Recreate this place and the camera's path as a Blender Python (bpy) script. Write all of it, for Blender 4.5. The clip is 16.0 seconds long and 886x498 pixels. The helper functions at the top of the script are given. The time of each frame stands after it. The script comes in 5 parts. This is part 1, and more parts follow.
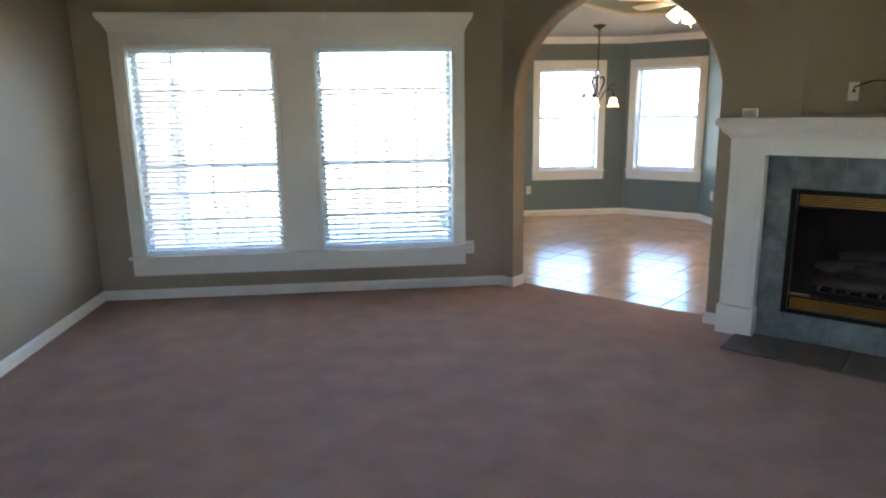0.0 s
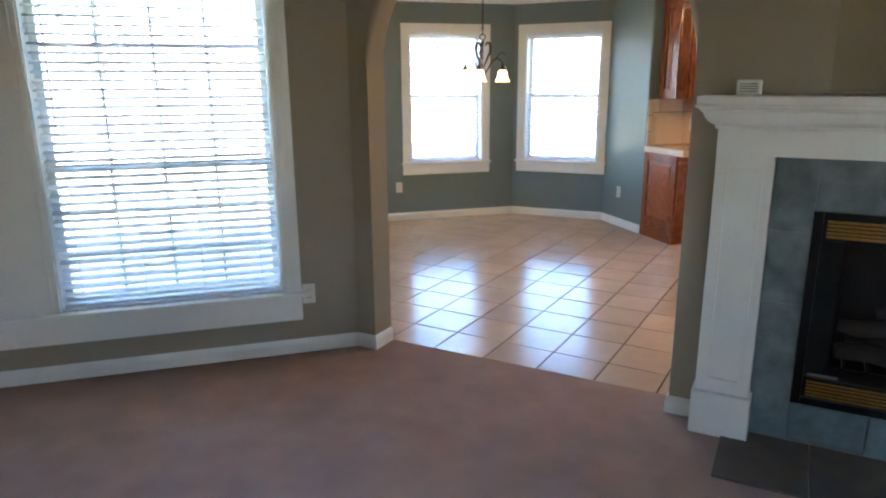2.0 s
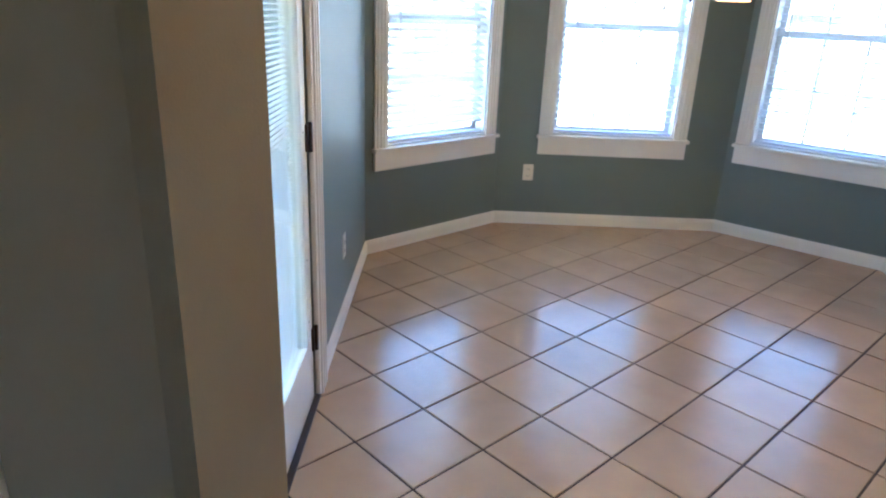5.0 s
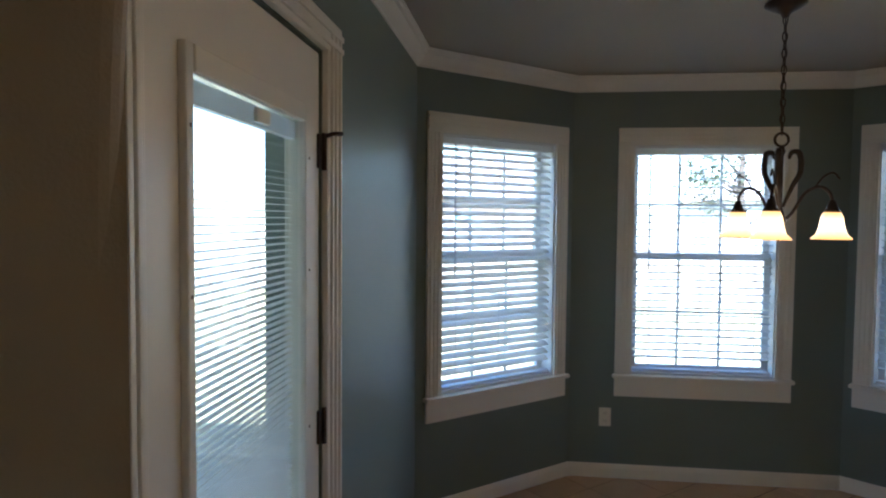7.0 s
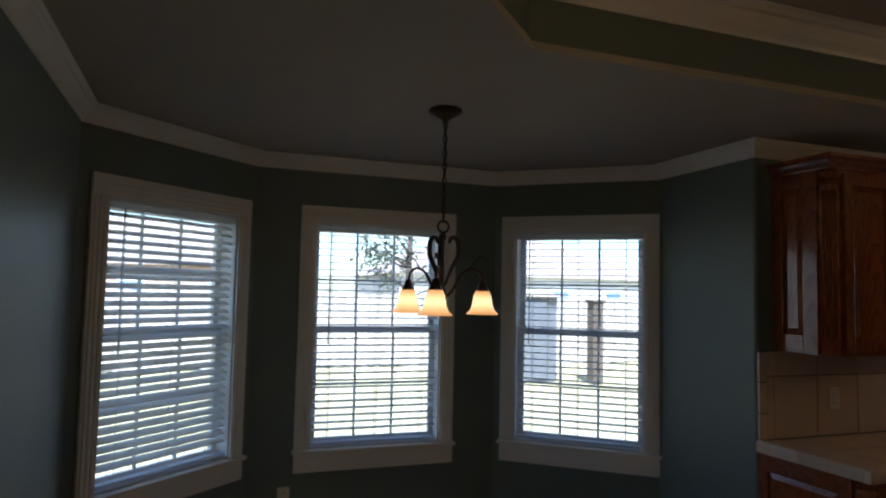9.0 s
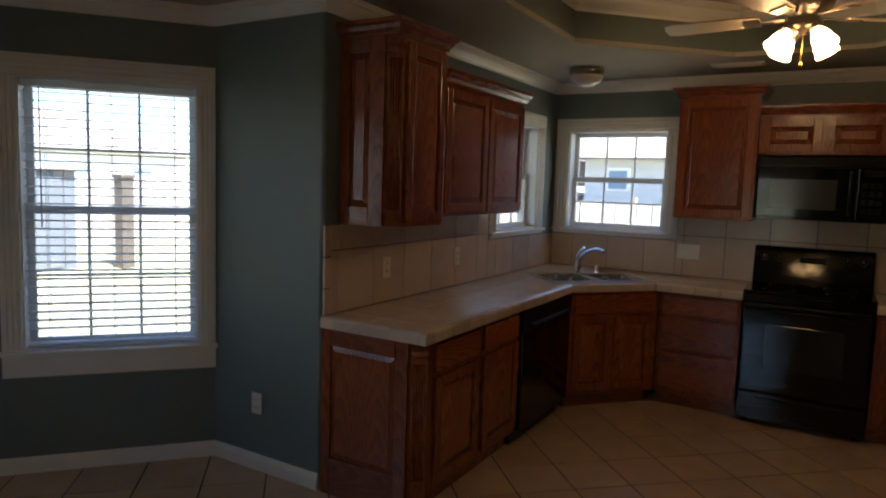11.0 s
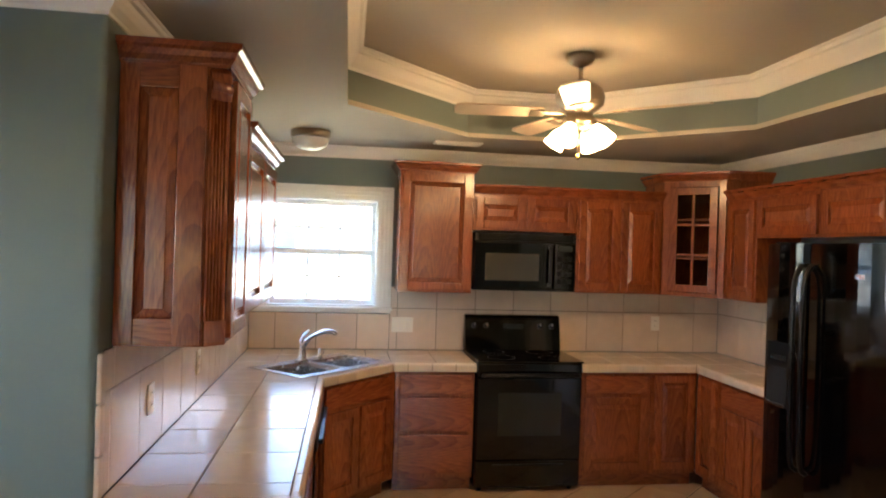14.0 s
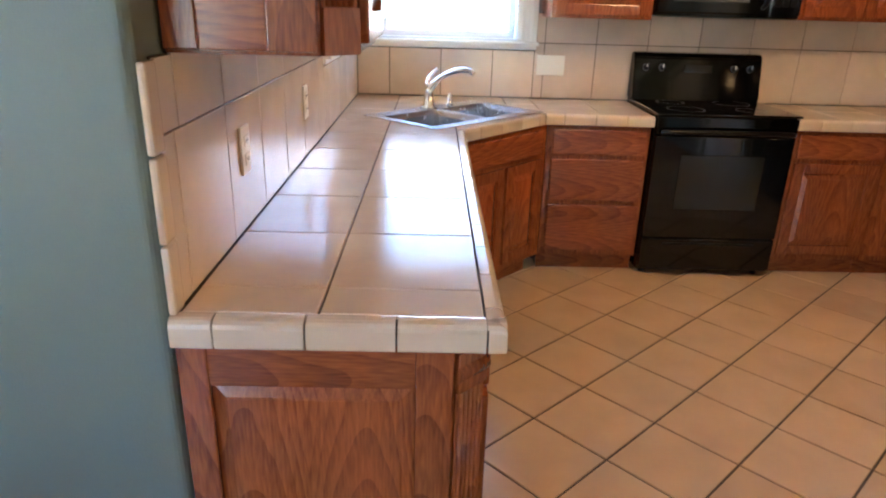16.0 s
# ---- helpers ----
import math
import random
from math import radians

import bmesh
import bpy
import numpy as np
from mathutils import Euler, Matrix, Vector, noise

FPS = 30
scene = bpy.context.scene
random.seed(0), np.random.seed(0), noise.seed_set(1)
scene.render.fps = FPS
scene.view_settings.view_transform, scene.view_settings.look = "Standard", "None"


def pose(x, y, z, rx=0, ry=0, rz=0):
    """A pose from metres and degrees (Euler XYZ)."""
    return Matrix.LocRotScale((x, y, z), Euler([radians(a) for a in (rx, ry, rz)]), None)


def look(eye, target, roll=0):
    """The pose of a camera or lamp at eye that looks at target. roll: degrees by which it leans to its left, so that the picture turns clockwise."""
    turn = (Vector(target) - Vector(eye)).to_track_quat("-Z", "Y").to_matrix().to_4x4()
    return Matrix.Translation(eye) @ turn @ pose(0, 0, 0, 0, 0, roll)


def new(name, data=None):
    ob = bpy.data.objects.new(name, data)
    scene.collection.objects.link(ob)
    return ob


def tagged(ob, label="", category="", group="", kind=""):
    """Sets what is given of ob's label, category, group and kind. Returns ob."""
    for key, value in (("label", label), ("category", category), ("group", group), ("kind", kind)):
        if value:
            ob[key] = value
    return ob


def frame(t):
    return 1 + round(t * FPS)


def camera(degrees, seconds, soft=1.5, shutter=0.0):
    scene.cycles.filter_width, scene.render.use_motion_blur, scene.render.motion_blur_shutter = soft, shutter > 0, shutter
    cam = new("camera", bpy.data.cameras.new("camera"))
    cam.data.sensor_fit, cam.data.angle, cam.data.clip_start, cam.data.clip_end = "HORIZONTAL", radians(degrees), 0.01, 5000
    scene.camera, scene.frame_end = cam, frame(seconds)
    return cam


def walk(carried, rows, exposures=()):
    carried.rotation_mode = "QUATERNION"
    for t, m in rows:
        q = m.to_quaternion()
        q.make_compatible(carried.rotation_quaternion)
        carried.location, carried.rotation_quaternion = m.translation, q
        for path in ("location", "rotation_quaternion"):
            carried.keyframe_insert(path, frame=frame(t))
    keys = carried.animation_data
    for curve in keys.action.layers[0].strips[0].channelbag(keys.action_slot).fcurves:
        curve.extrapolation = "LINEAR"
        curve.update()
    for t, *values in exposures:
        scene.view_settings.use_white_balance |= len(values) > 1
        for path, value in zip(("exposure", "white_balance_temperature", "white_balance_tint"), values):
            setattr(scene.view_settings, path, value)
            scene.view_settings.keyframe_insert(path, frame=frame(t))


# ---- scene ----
cam = camera(67.8, 16.0, soft=2.1)
PATH = [
    (0, (-2.202, -9.067, 1.541), (-2.003, -7.122, 1.119), -0.8),
    (0.5, (-2.005, -8.672, 1.509), (-1.561, -6.77, 1.08), 0.2),
    (1, (-1.873, -8.224, 1.518), (-1.203, -6.395, 1.062), 0.3),
    (1.5, (-1.746, -7.684, 1.514), (-1.228, -5.81, 1.044), 0.7),
    (2, (-1.692, -7.17, 1.494), (-1.136, -5.311, 1.01), -0.4),
    (2.5, (-1.532, -6.667, 1.453), (-0.923, -4.833, 0.938), -1.2),
    (3, (-1.327, -6.202, 1.451), (-0.74, -4.361, 0.935), -0.8),
    (3.2, (-1.237, -6.003, 1.47), (-0.659, -4.163, 0.94), -0.8),
    (5.3, (-0.572, -4.366, 1.407), (-0.734, -2.497, 0.714), 2.6),
    (5.5, (-0.536, -4.272, 1.388), (-0.81, -2.406, 0.724), 2.2),
    (6, (-0.532, -4.103, 1.458), (-0.945, -2.202, 0.99), -0.2),
    (6.5, (-0.568, -4.06, 1.539), (-0.874, -2.104, 1.255), 0.8),
    (7, (-0.555, -4.074, 1.582), (-0.8, -2.091, 1.49), 0.5),
    (7.5, (-0.572, -4.07, 1.624), (-0.673, -2.074, 1.71), 1.0),
    (8, (-0.582, -4.068, 1.634), (-0.459, -2.077, 1.779), 1.5),
    (8.5, (-0.578, -4.069, 1.639), (-0.181, -2.114, 1.785), 1.7),
    (9, (-0.567, -4.082, 1.605), (0.119, -2.208, 1.74), 1.2),
    (9.5, (-0.527, -4.09, 1.597), (0.424, -2.334, 1.71), 1.3),
    (10, (-0.493, -4.012, 1.574), (0.799, -2.486, 1.545), 2.2),
    (10.2, (-0.443, -3.947, 1.561), (0.977, -2.541, 1.489), 2.0),
    (12.3, (-0.185, -2.895, 1.604), (1.687, -2.23, 1.369), 0.6),
    (12.5, (-0.132, -2.817, 1.619), (1.76, -2.205, 1.404), 0.1),
    (13, (-0.018, -2.604, 1.652), (1.935, -2.194, 1.524), 1.7),
    (13.5, (-0.006, -2.346, 1.688), (1.991, -2.248, 1.654), 0.1),
    (14, (0.04, -2.172, 1.687), (2.02, -2.456, 1.685), 1.8),
    (14.5, (0.224, -2.106, 1.684), (2.132, -2.705, 1.671), 0.9),
    (15, (0.446, -2.137, 1.638), (2.367, -2.654, 1.434), 0.4),
    (15.5, (0.769, -1.941, 1.514), (2.689, -2.247, 1.043), 0.8),
    (16, (1.054, -1.911, 1.445), (2.923, -1.948, 0.735), 1.6),
]
EXPOSURE = [(0, 4.85, 5550, 10), (2, 4.8, 5350, 10), (3.2, 4.62, 5150, 10), (5.3, 4.65, 4950, 9), (6, 4.2, 4950, 9), (6.5, 3.55, 5000, 9), (7, 2.85, 5150, 9), (7.5, 2.5, 5250, 9), (8, 2.2, 5300, 9), (9, 1.5, 5400, 11), (10.2, 0.85, 5600, 12), (12.3, 4.6, 6150, 12), (13, 4.5, 6250, 11), (14, 4.3, 5800, 12), (14.6, 4.22, 5600, 12), (15.1, 4.65, 5600, 13), (16, 4.8, 5550, 13)]
walk(cam, [(t, look(eye, target, roll)) for t, eye, target, roll in PATH], EXPOSURE)

# ---- world and light ----
world = bpy.data.worlds.new("sky")
scene.world = world
world.use_nodes = True
wn = world.node_tree
sky = wn.nodes.new("ShaderNodeTexSky")
sky.sky_type, sky.sun_disc = "NISHITA", False
sky.sun_elevation, sky.sun_rotation = radians(55), radians(200)
bgn = wn.nodes["Background"]
bgn.inputs[1].default_value = 0.15
wn.links.new(sky.outputs[0], bgn.inputs[0])
sun_data = bpy.data.lights.new("sun", "SUN")
sun_data.energy, sun_data.angle, sun_data.color = 5.0, radians(0.5), (1, 0.95, 0.87)
sun = new("sun", sun_data)
sun.matrix_world = look((-8, -22, 33), (0, 0, 0))


# ---- materials ----
def mat(name, col, rough=0.5, metal=0.0, vary=0.08, scale=6.0, bump=0.0, bscale=60.0, per=0.0, coat=0.0, spec=0.5, spread=False):
    m = bpy.data.materials.new(name)
    m.use_nodes = True
    n, l = m.node_tree.nodes, m.node_tree.links
    b = n["Principled BSDF"]
    b.inputs["Roughness"].default_value, b.inputs["Metallic"].default_value = rough, metal
    b.inputs["Coat Weight"].default_value, b.inputs["Specular IOR Level"].default_value = coat, spec
    tc = n.new("ShaderNodeTexCoord")
    nz = n.new("ShaderNodeTexNoise")
    nz.inputs["Scale"].default_value, nz.inputs["Detail"].default_value = scale, 6
    at = n.new("ShaderNodeNewGeometry").outputs["Position"] if spread else tc.outputs["Object"]
    l.new(at, nz.inputs["Vector"])
    mr = n.new("ShaderNodeMapRange")
    mr.inputs[3].default_value, mr.inputs[4].default_value = 1 - vary * 1.6, 1 + vary * 1.6
    l.new(nz.outputs[0], mr.inputs[0])
    out = mr.outputs[0]
    if per:
        oi = n.new("ShaderNodeObjectInfo")
        m2 = n.new("ShaderNodeMapRange")
        m2.inputs[3].default_value, m2.inputs[4].default_value = 1 - per, 1 + per
        l.new(oi.outputs["Random"], m2.inputs[0])
        mu = n.new("ShaderNodeMath")
        mu.operation = "MULTIPLY"
        l.new(out, mu.inputs[0]), l.new(m2.outputs[0], mu.inputs[1])
        out = mu.outputs[0]
    hs = n.new("ShaderNodeHueSaturation")
    hs.inputs["Color"].default_value = (*col, 1)
    l.new(out, hs.inputs["Value"])
    l.new(hs.outputs[0], b.inputs["Base Color"])
    rr = n.new("ShaderNodeMapRange")
    rr.inputs[3].default_value, rr.inputs[4].default_value = max(rough - 0.08, 0.02), min(rough + 0.08, 1)
    l.new(nz.outputs[0], rr.inputs[0])
    l.new(rr.outputs[0], b.inputs["Roughness"])
    if bump:
        n2 = n.new("ShaderNodeTexNoise")
        n2.inputs["Scale"].default_value, n2.inputs["Detail"].default_value = bscale, 4
        l.new(at, n2.inputs["Vector"])
        bu = n.new("ShaderNodeBump")
        bu.inputs["Strength"].default_value, bu.inputs["Distance"].default_value = bump, 0.01
        l.new(n2.outputs[0], bu.inputs["Height"])
        l.new(bu.outputs[0], b.inputs["Normal"])
    return m


def wood(name, light, dark, axis="Z", rough=0.26):
    """Stained oak: arched growth rings along one axis, fine pores, its own offset for each board."""
    m = bpy.data.materials.new(name)
    m.use_nodes = True
    n, l = m.node_tree.nodes, m.node_tree.links
    b = n["Principled BSDF"]
    b.inputs["Roughness"].default_value, b.inputs["Coat Weight"].default_value = rough, 0.5
    b.inputs["Coat Roughness"].default_value = 0.14

    def math_node(op, p, q=None, r=None):
        k = n.new("ShaderNodeMath")
        k.operation = op
        for i, v in enumerate((p, q, r)):
            if v is None:
                continue
            if isinstance(v, (int, float)):
                k.inputs[i].default_value = v
            else:
                l.new(v, k.inputs[i])
        return k.outputs[0]

    tc, oi = n.new("ShaderNodeTexCoord"), n.new("ShaderNodeObjectInfo")
    ad, sc = n.new("ShaderNodeVectorMath"), n.new("ShaderNodeVectorMath")
    ad.operation, sc.operation = "ADD", "SCALE"
    sc.inputs[0].default_value = (3.1, 2.3, 7.7)
    l.new(oi.outputs["Random"], sc.inputs["Scale"])
    l.new(tc.outputs["Object"], ad.inputs[0]), l.new(sc.outputs[0], ad.inputs[1])
    sp = n.new("ShaderNodeSeparateXYZ")
    l.new(ad.outputs[0], sp.inputs[0])
    along, across = ("Z", "X") if axis == "Z" else ("X", "Z")
    mp = n.new("ShaderNodeMapping")
    mp.inputs["Scale"].default_value = (1, 1, 0.1) if axis == "Z" else (0.1, 1, 1)
    l.new(ad.outputs[0], mp.inputs[0])
    n1, n2, n3 = n.new("ShaderNodeTexNoise"), n.new("ShaderNodeTexNoise"), n.new("ShaderNodeTexNoise")
    n1.inputs["Scale"].default_value, n1.inputs["Detail"].default_value = 7, 2
    n2.inputs["Scale"].default_value, n2.inputs["Detail"].default_value = 190, 2
    n3.inputs["Scale"].default_value, n3.inputs["Detail"].default_value = 5, 2
    l.new(mp.outputs[0], n1.inputs[0]), l.new(mp.outputs[0], n2.inputs[0]), l.new(ad.outputs[0], n3.inputs[0])
    u = math_node("ADD", sp.outputs[across], sp.outputs["Y"])
    u = math_node("MULTIPLY_ADD", n1.outputs[0], 0.05, u)
    v = math_node("PINGPONG", u, 0.115)
    ring = math_node("MULTIPLY", math_node("MULTIPLY", v, v), 300)
    ring = math_node("MULTIPLY_ADD", sp.outputs[along], 6.5, ring)
    ring = math_node("MULTIPLY_ADD", n3.outputs[0], 1.6, ring)
    saw = math_node("FRACT", ring)
    saw = math_node("POWER", saw, 1.8)
    pores = math_node("MULTIPLY_ADD", n2.outputs[0], 0.9, -0.25)
    tone = math_node("MULTIPLY_ADD", saw, 0.27, pores)
    tone = math_node("MULTIPLY_ADD", n1.outputs[0], 0.5, tone)
    cr = n.new("ShaderNodeValToRGB")
    cr.color_ramp.elements[0].position, cr.color_ramp.elements[0].color = 0.12, (*light, 1)
    cr.color_ramp.elements[1].position, cr.color_ramp.elements[1].color = 0.92, (*dark, 1)
    l.new(tone, cr.inputs[0])
    hs = n.new("ShaderNodeHueSaturation")
    l.new(cr.outputs[0], hs.inputs["Color"])
    l.new(math_node("MULTIPLY_ADD", oi.outputs["Random"], 0.24, 0.88), hs.inputs["Value"])
    l.new(hs.outputs[0], b.inputs["Base Color"])
    bu = n.new("ShaderNodeBump")
    bu.inputs["Strength"].default_value, bu.inputs["Distance"].default_value = 0.1, 0.003
    l.new(n2.outputs[0], bu.inputs["Height"]), l.new(bu.outputs[0], b.inputs["Normal"])
    return m


def glow(name, hot, rim, power):
    """Lit glass shade: brightest round its bulb, deeper in colour at neck and lip."""
    m = bpy.data.materials.new(name)
    m.use_nodes = True
    n, l = m.node_tree.nodes, m.node_tree.links
    b = n["Principled BSDF"]
    b.inputs["Base Color"].default_value, b.inputs["Roughness"].default_value = (0.8, 0.7, 0.55, 1), 0.3
    tc, sp, cr = n.new("ShaderNodeTexCoord"), n.new("ShaderNodeSeparateXYZ"), n.new("ShaderNodeValToRGB")
    l.new(tc.outputs["Generated"], sp.inputs[0]), l.new(sp.outputs["Z"], cr.inputs[0])
    e = cr.color_ramp.elements
    e[0].position, e[0].color = 0.0, (*rim, 1)
    e[1].position, e[1].color = 1.0, (*rim, 1)
    k = e.new(0.55)
    k.color = (*hot, 1)
    l.new(cr.outputs[0], b.inputs["Emission Color"])
    b.inputs["Emission Strength"].default_value = power
    return m


def clear_glass():
    m = bpy.data.materials.new("clear_glass")
    m.use_nodes = True
    n, l = m.node_tree.nodes, m.node_tree.links
    tr, gl, mx, lw = n.new("ShaderNodeBsdfTransparent"), n.new("ShaderNodeBsdfGlossy"), n.new("ShaderNodeMixShader"), n.new("ShaderNodeLayerWeight")
    tr.inputs[0].default_value = (0.95, 0.97, 0.96, 1)
    gl.inputs["Roughness"].default_value = 0.02
    lw.inputs[0].default_value = 0.5
    pw, ml = n.new("ShaderNodeMath"), n.new("ShaderNodeMath")
    pw.operation, pw.inputs[1].default_value = "POWER", 5.0
    ml.operation, ml.inputs[1].default_value, ml.inputs[2].default_value = "MULTIPLY_ADD", 0.6, 0.02
    l.new(lw.outputs["Facing"], pw.inputs[0]), l.new(pw.outputs[0], ml.inputs[0])
    l.new(ml.outputs[0], mx.inputs[0]), l.new(tr.outputs[0], mx.inputs[1]), l.new(gl.outputs[0], mx.inputs[2])
    l.new(mx.outputs[0], n["Material Output"].inputs[0])
    return m


TAUPE = mat("taupe_paint", (0.32, 0.262, 0.18), 0.62, vary=0.05, scale=2, bump=0.12, bscale=220)
SLATE = mat("slate_green_paint", (0.165, 0.203, 0.185), 0.42, vary=0.05, scale=2, bump=0.1, bscale=220)
CEILING = mat("ceiling_paint", (0.46, 0.41, 0.32), 0.8, vary=0.04, scale=2, bump=0.15, bscale=160)
WHITE = mat("white_trim_paint", (0.8, 0.77, 0.7), 0.35, vary=0.03, scale=8)
VINYL = mat("white_vinyl", (0.78, 0.79, 0.8), 0.4, vary=0.03)
SLAT = mat("blind_slat_white", (0.84, 0.85, 0.86), 0.45, vary=0.02, per=0.03)
sn, sl = SLAT.node_tree.nodes, SLAT.node_tree.links
tl, mx = sn.new("ShaderNodeBsdfTranslucent"), sn.new("ShaderNodeMixShader")
tl.inputs[0].default_value, mx.inputs[0].default_value = (0.8, 0.84, 0.9, 1), 0.4
sl.new(sn["Principled BSDF"].outputs[0], mx.inputs[1]), sl.new(tl.outputs[0], mx.inputs[2])
sl.new(mx.outputs[0], sn["Material Output"].inputs[0])
CARPET = mat("brown_carpet", (0.44, 0.30, 0.245), 1.0, vary=0.16, scale=4.5, bump=1.0, bscale=300, spec=0.1)
FTILE = mat("floor_tile_glaze", (0.54, 0.38, 0.25), 0.2, vary=0.1, scale=5, bump=0.04, bscale=22, per=0.06, spread=True)
GROUT = mat("dark_grout", (0.06, 0.043, 0.034), 0.9, vary=0.2, scale=30)
CTILE = mat("counter_tile_glaze", (0.62, 0.49, 0.37), 0.16, vary=0.08, scale=8, bump=0.03, bscale=18, per=0.05, spread=True)
OAK = wood("red_oak", (0.38, 0.102, 0.026), (0.125, 0.025, 0.008))
OAK_H = wood("red_oak_flat", (0.37, 0.098, 0.025), (0.12, 0.024, 0.008), "X")
BLACK = mat("black_enamel", (0.0012, 0.0012, 0.0014), 0.03, vary=0.1, spec=0.5)
BLACK_M = mat("black_plastic", (0.002, 0.002, 0.0022), 0.32, vary=0.1, spec=0.35)
# Greenish-grey lift in the colour stands for the room reflected in the oven window.
DGLASS = mat("dark_oven_glass", (0.016, 0.018, 0.016), 0.04, vary=0.1)
STEEL = mat("brushed_steel", (0.6, 0.6, 0.6), 0.25, 1.0, vary=0.08, scale=40)
CHROME = mat("chrome", (0.75, 0.75, 0.77), 0.08, 1.0, vary=0.02)
BRASS = mat("polished_brass", (0.75, 0.5, 0.16), 0.2, 1.0, vary=0.05)
BRONZE = mat("aged_bronze", (0.06, 0.042, 0.035), 0.42, 0.6, vary=0.25, scale=40)
NICKEL = mat("pewter", (0.33, 0.28, 0.22), 0.3, 0.9, vary=0.1)
BLADE = mat("bleached_blade", (0.62, 0.5, 0.36), 0.4, vary=0.12, scale=14)
SLATESTONE = mat("green_slate_stone", (0.15, 0.18, 0.172), 0.4, vary=0.5, scale=11, bump=0.3, bscale=40, per=0.03)
HEARTH = mat("hearth_stone", (0.11, 0.09, 0.075), 0.6, vary=0.3, scale=9, bump=0.25, bscale=40)
# Soot of the firebox; also the painted dark of the dispenser hollow.
SOOT_HOLLOW = mat("soot_hollow_black", (0.002, 0.002, 0.002), 0.8, vary=0.3)
LOG = mat("ceramic_log", (0.045, 0.037, 0.03), 0.9, vary=0.5, scale=18, bump=0.6, bscale=40)
PLATE = mat("ivory_plastic", (0.74, 0.7, 0.6), 0.35, vary=0.02)
BRICK = mat("pale_brick", (0.42, 0.33, 0.28), 0.9, vary=0.2, scale=14, bump=0.4, bscale=60, per=0.18)
MORTAR = mat("mortar", (0.45, 0.43, 0.4), 0.95, vary=0.15, scale=30)
GRASS = mat("dry_lawn", (0.40, 0.36, 0.22), 1.0, vary=0.35, scale=0.7, bump=0.8, bscale=30, spec=0.1)
CONCRETE = mat("patio_concrete", (0.45, 0.43, 0.4), 0.9, vary=0.12, scale=3, bump=0.2, bscale=90)
FENCE = mat("weathered_cedar", (0.46, 0.42, 0.38), 0.9, vary=0.2, scale=9, bump=0.2, bscale=50, per=0.15)
ROOFING = mat("asphalt_shingle", (0.36, 0.31, 0.29), 0.95, vary=0.25, scale=5, bump=0.3, bscale=20)
SIDING = mat("pale_siding", (0.6, 0.6, 0.6), 0.8, vary=0.08)
BARK = mat("bark", (0.1, 0.08, 0.065), 0.95, vary=0.3, scale=20, bump=0.5, bscale=30)
LEAF = mat("olive_leaf", (0.07, 0.085, 0.04), 0.8, vary=0.3, per=0.2)
RUBBER = mat("black_cable", (0.02, 0.018, 0.018), 0.5)
GLASS = clear_glass()
SHADE_C = glow("amber_shade_lit", (1.0, 0.66, 0.26), (0.42, 0.16, 0.035), 0.62)
SHADE_F = glow("frosted_shade_lit", (1.0, 0.63, 0.27), (1.0, 0.55, 0.2), 3.7)
SHADE_D = glow("frosted_shade_dim", (1.0, 0.63, 0.27), (1.0, 0.55, 0.2), 1.9)
RING = mat("burner_print", (0.02, 0.02, 0.021), 0.3)
TINTED = mat("grey_tinted_glass", (0.06, 0.058, 0.05), 0.08, vary=0.05)
FAR_GLASS = mat("far_blue_glass", (0.16, 0.24, 0.36), 0.15, vary=0.1)
DOME = mat("frosted_dome", (0.7, 0.68, 0.62), 0.25, vary=0.02)


# ---- mesh helpers ----
def mesh_of(name, bm, m):
    me = bpy.data.meshes.new(name)
    bm.normal_update()
    bm.to_mesh(me)
    bm.free()
    if m:
        me.materials.append(m)
    return me


def part(name, bm, m, parent=None, label="", smooth=False):
    me = bm if isinstance(bm, bpy.types.Mesh) else mesh_of(name, bm, m)
    if smooth:
        me.polygons.foreach_set("use_smooth", [True] * len(me.polygons))
    ob = new(name, me)
    if parent is not None:
        ob.parent = parent
    if label:
        ob["label"] = label
    return ob


def thing(name, x, y, z, rz, label, category, group="", kind=""):
    e = new(name)
    e.matrix_basis = pose(x, y, z, 0, 0, rz)
    e.empty_display_size = 0.1
    return tagged(e, label, category, group, kind)


def box(bm, x0, y0, z0, x1, y1, z1, bev=0.0):
    q = bmesh.new()
    bmesh.ops.create_cube(q, size=1)
    for v in q.verts:
        v.co = ((v.co.x + 0.5) * (x1 - x0) + x0, (v.co.y + 0.5) * (y1 - y0) + y0, (v.co.z + 0.5) * (z1 - z0) + z0)
    if bev:
        bmesh.ops.bevel(q, geom=q.edges[:], offset=bev, segments=2, affect="EDGES", profile=0.6)
    bmesh.ops.recalc_face_normals(q, faces=q.faces[:])
    return join(bm, q)


def join(bm, q, m=None):
    vs = [bm.verts.new(m @ v.co if m else v.co) for v in q.verts]
    q.verts.index_update()
    for f in q.faces:
        try:
            g = bm.faces.new([vs[v.index] for v in f.verts])
            g.smooth = f.smooth
        except ValueError:
            pass
    q.free()
    return bm


def B(*boxes, bev=0.0):
    bm = bmesh.new()
    for b in boxes:
        box(bm, *b, bev=bev)
    return bm


def prism(bm, pts, z0, z1):
    lo, hi = [bm.verts.new((x, y, z0)) for x, y in pts], [bm.verts.new((x, y, z1)) for x, y in pts]
    n = len(pts)
    fs = [bm.faces.new(lo[::-1]), bm.faces.new(hi)]
    fs += [bm.faces.new((lo[i], lo[(i + 1) % n], hi[(i + 1) % n], hi[i])) for i in range(n)]
    bmesh.ops.recalc_face_normals(bm, faces=fs)
    return bm


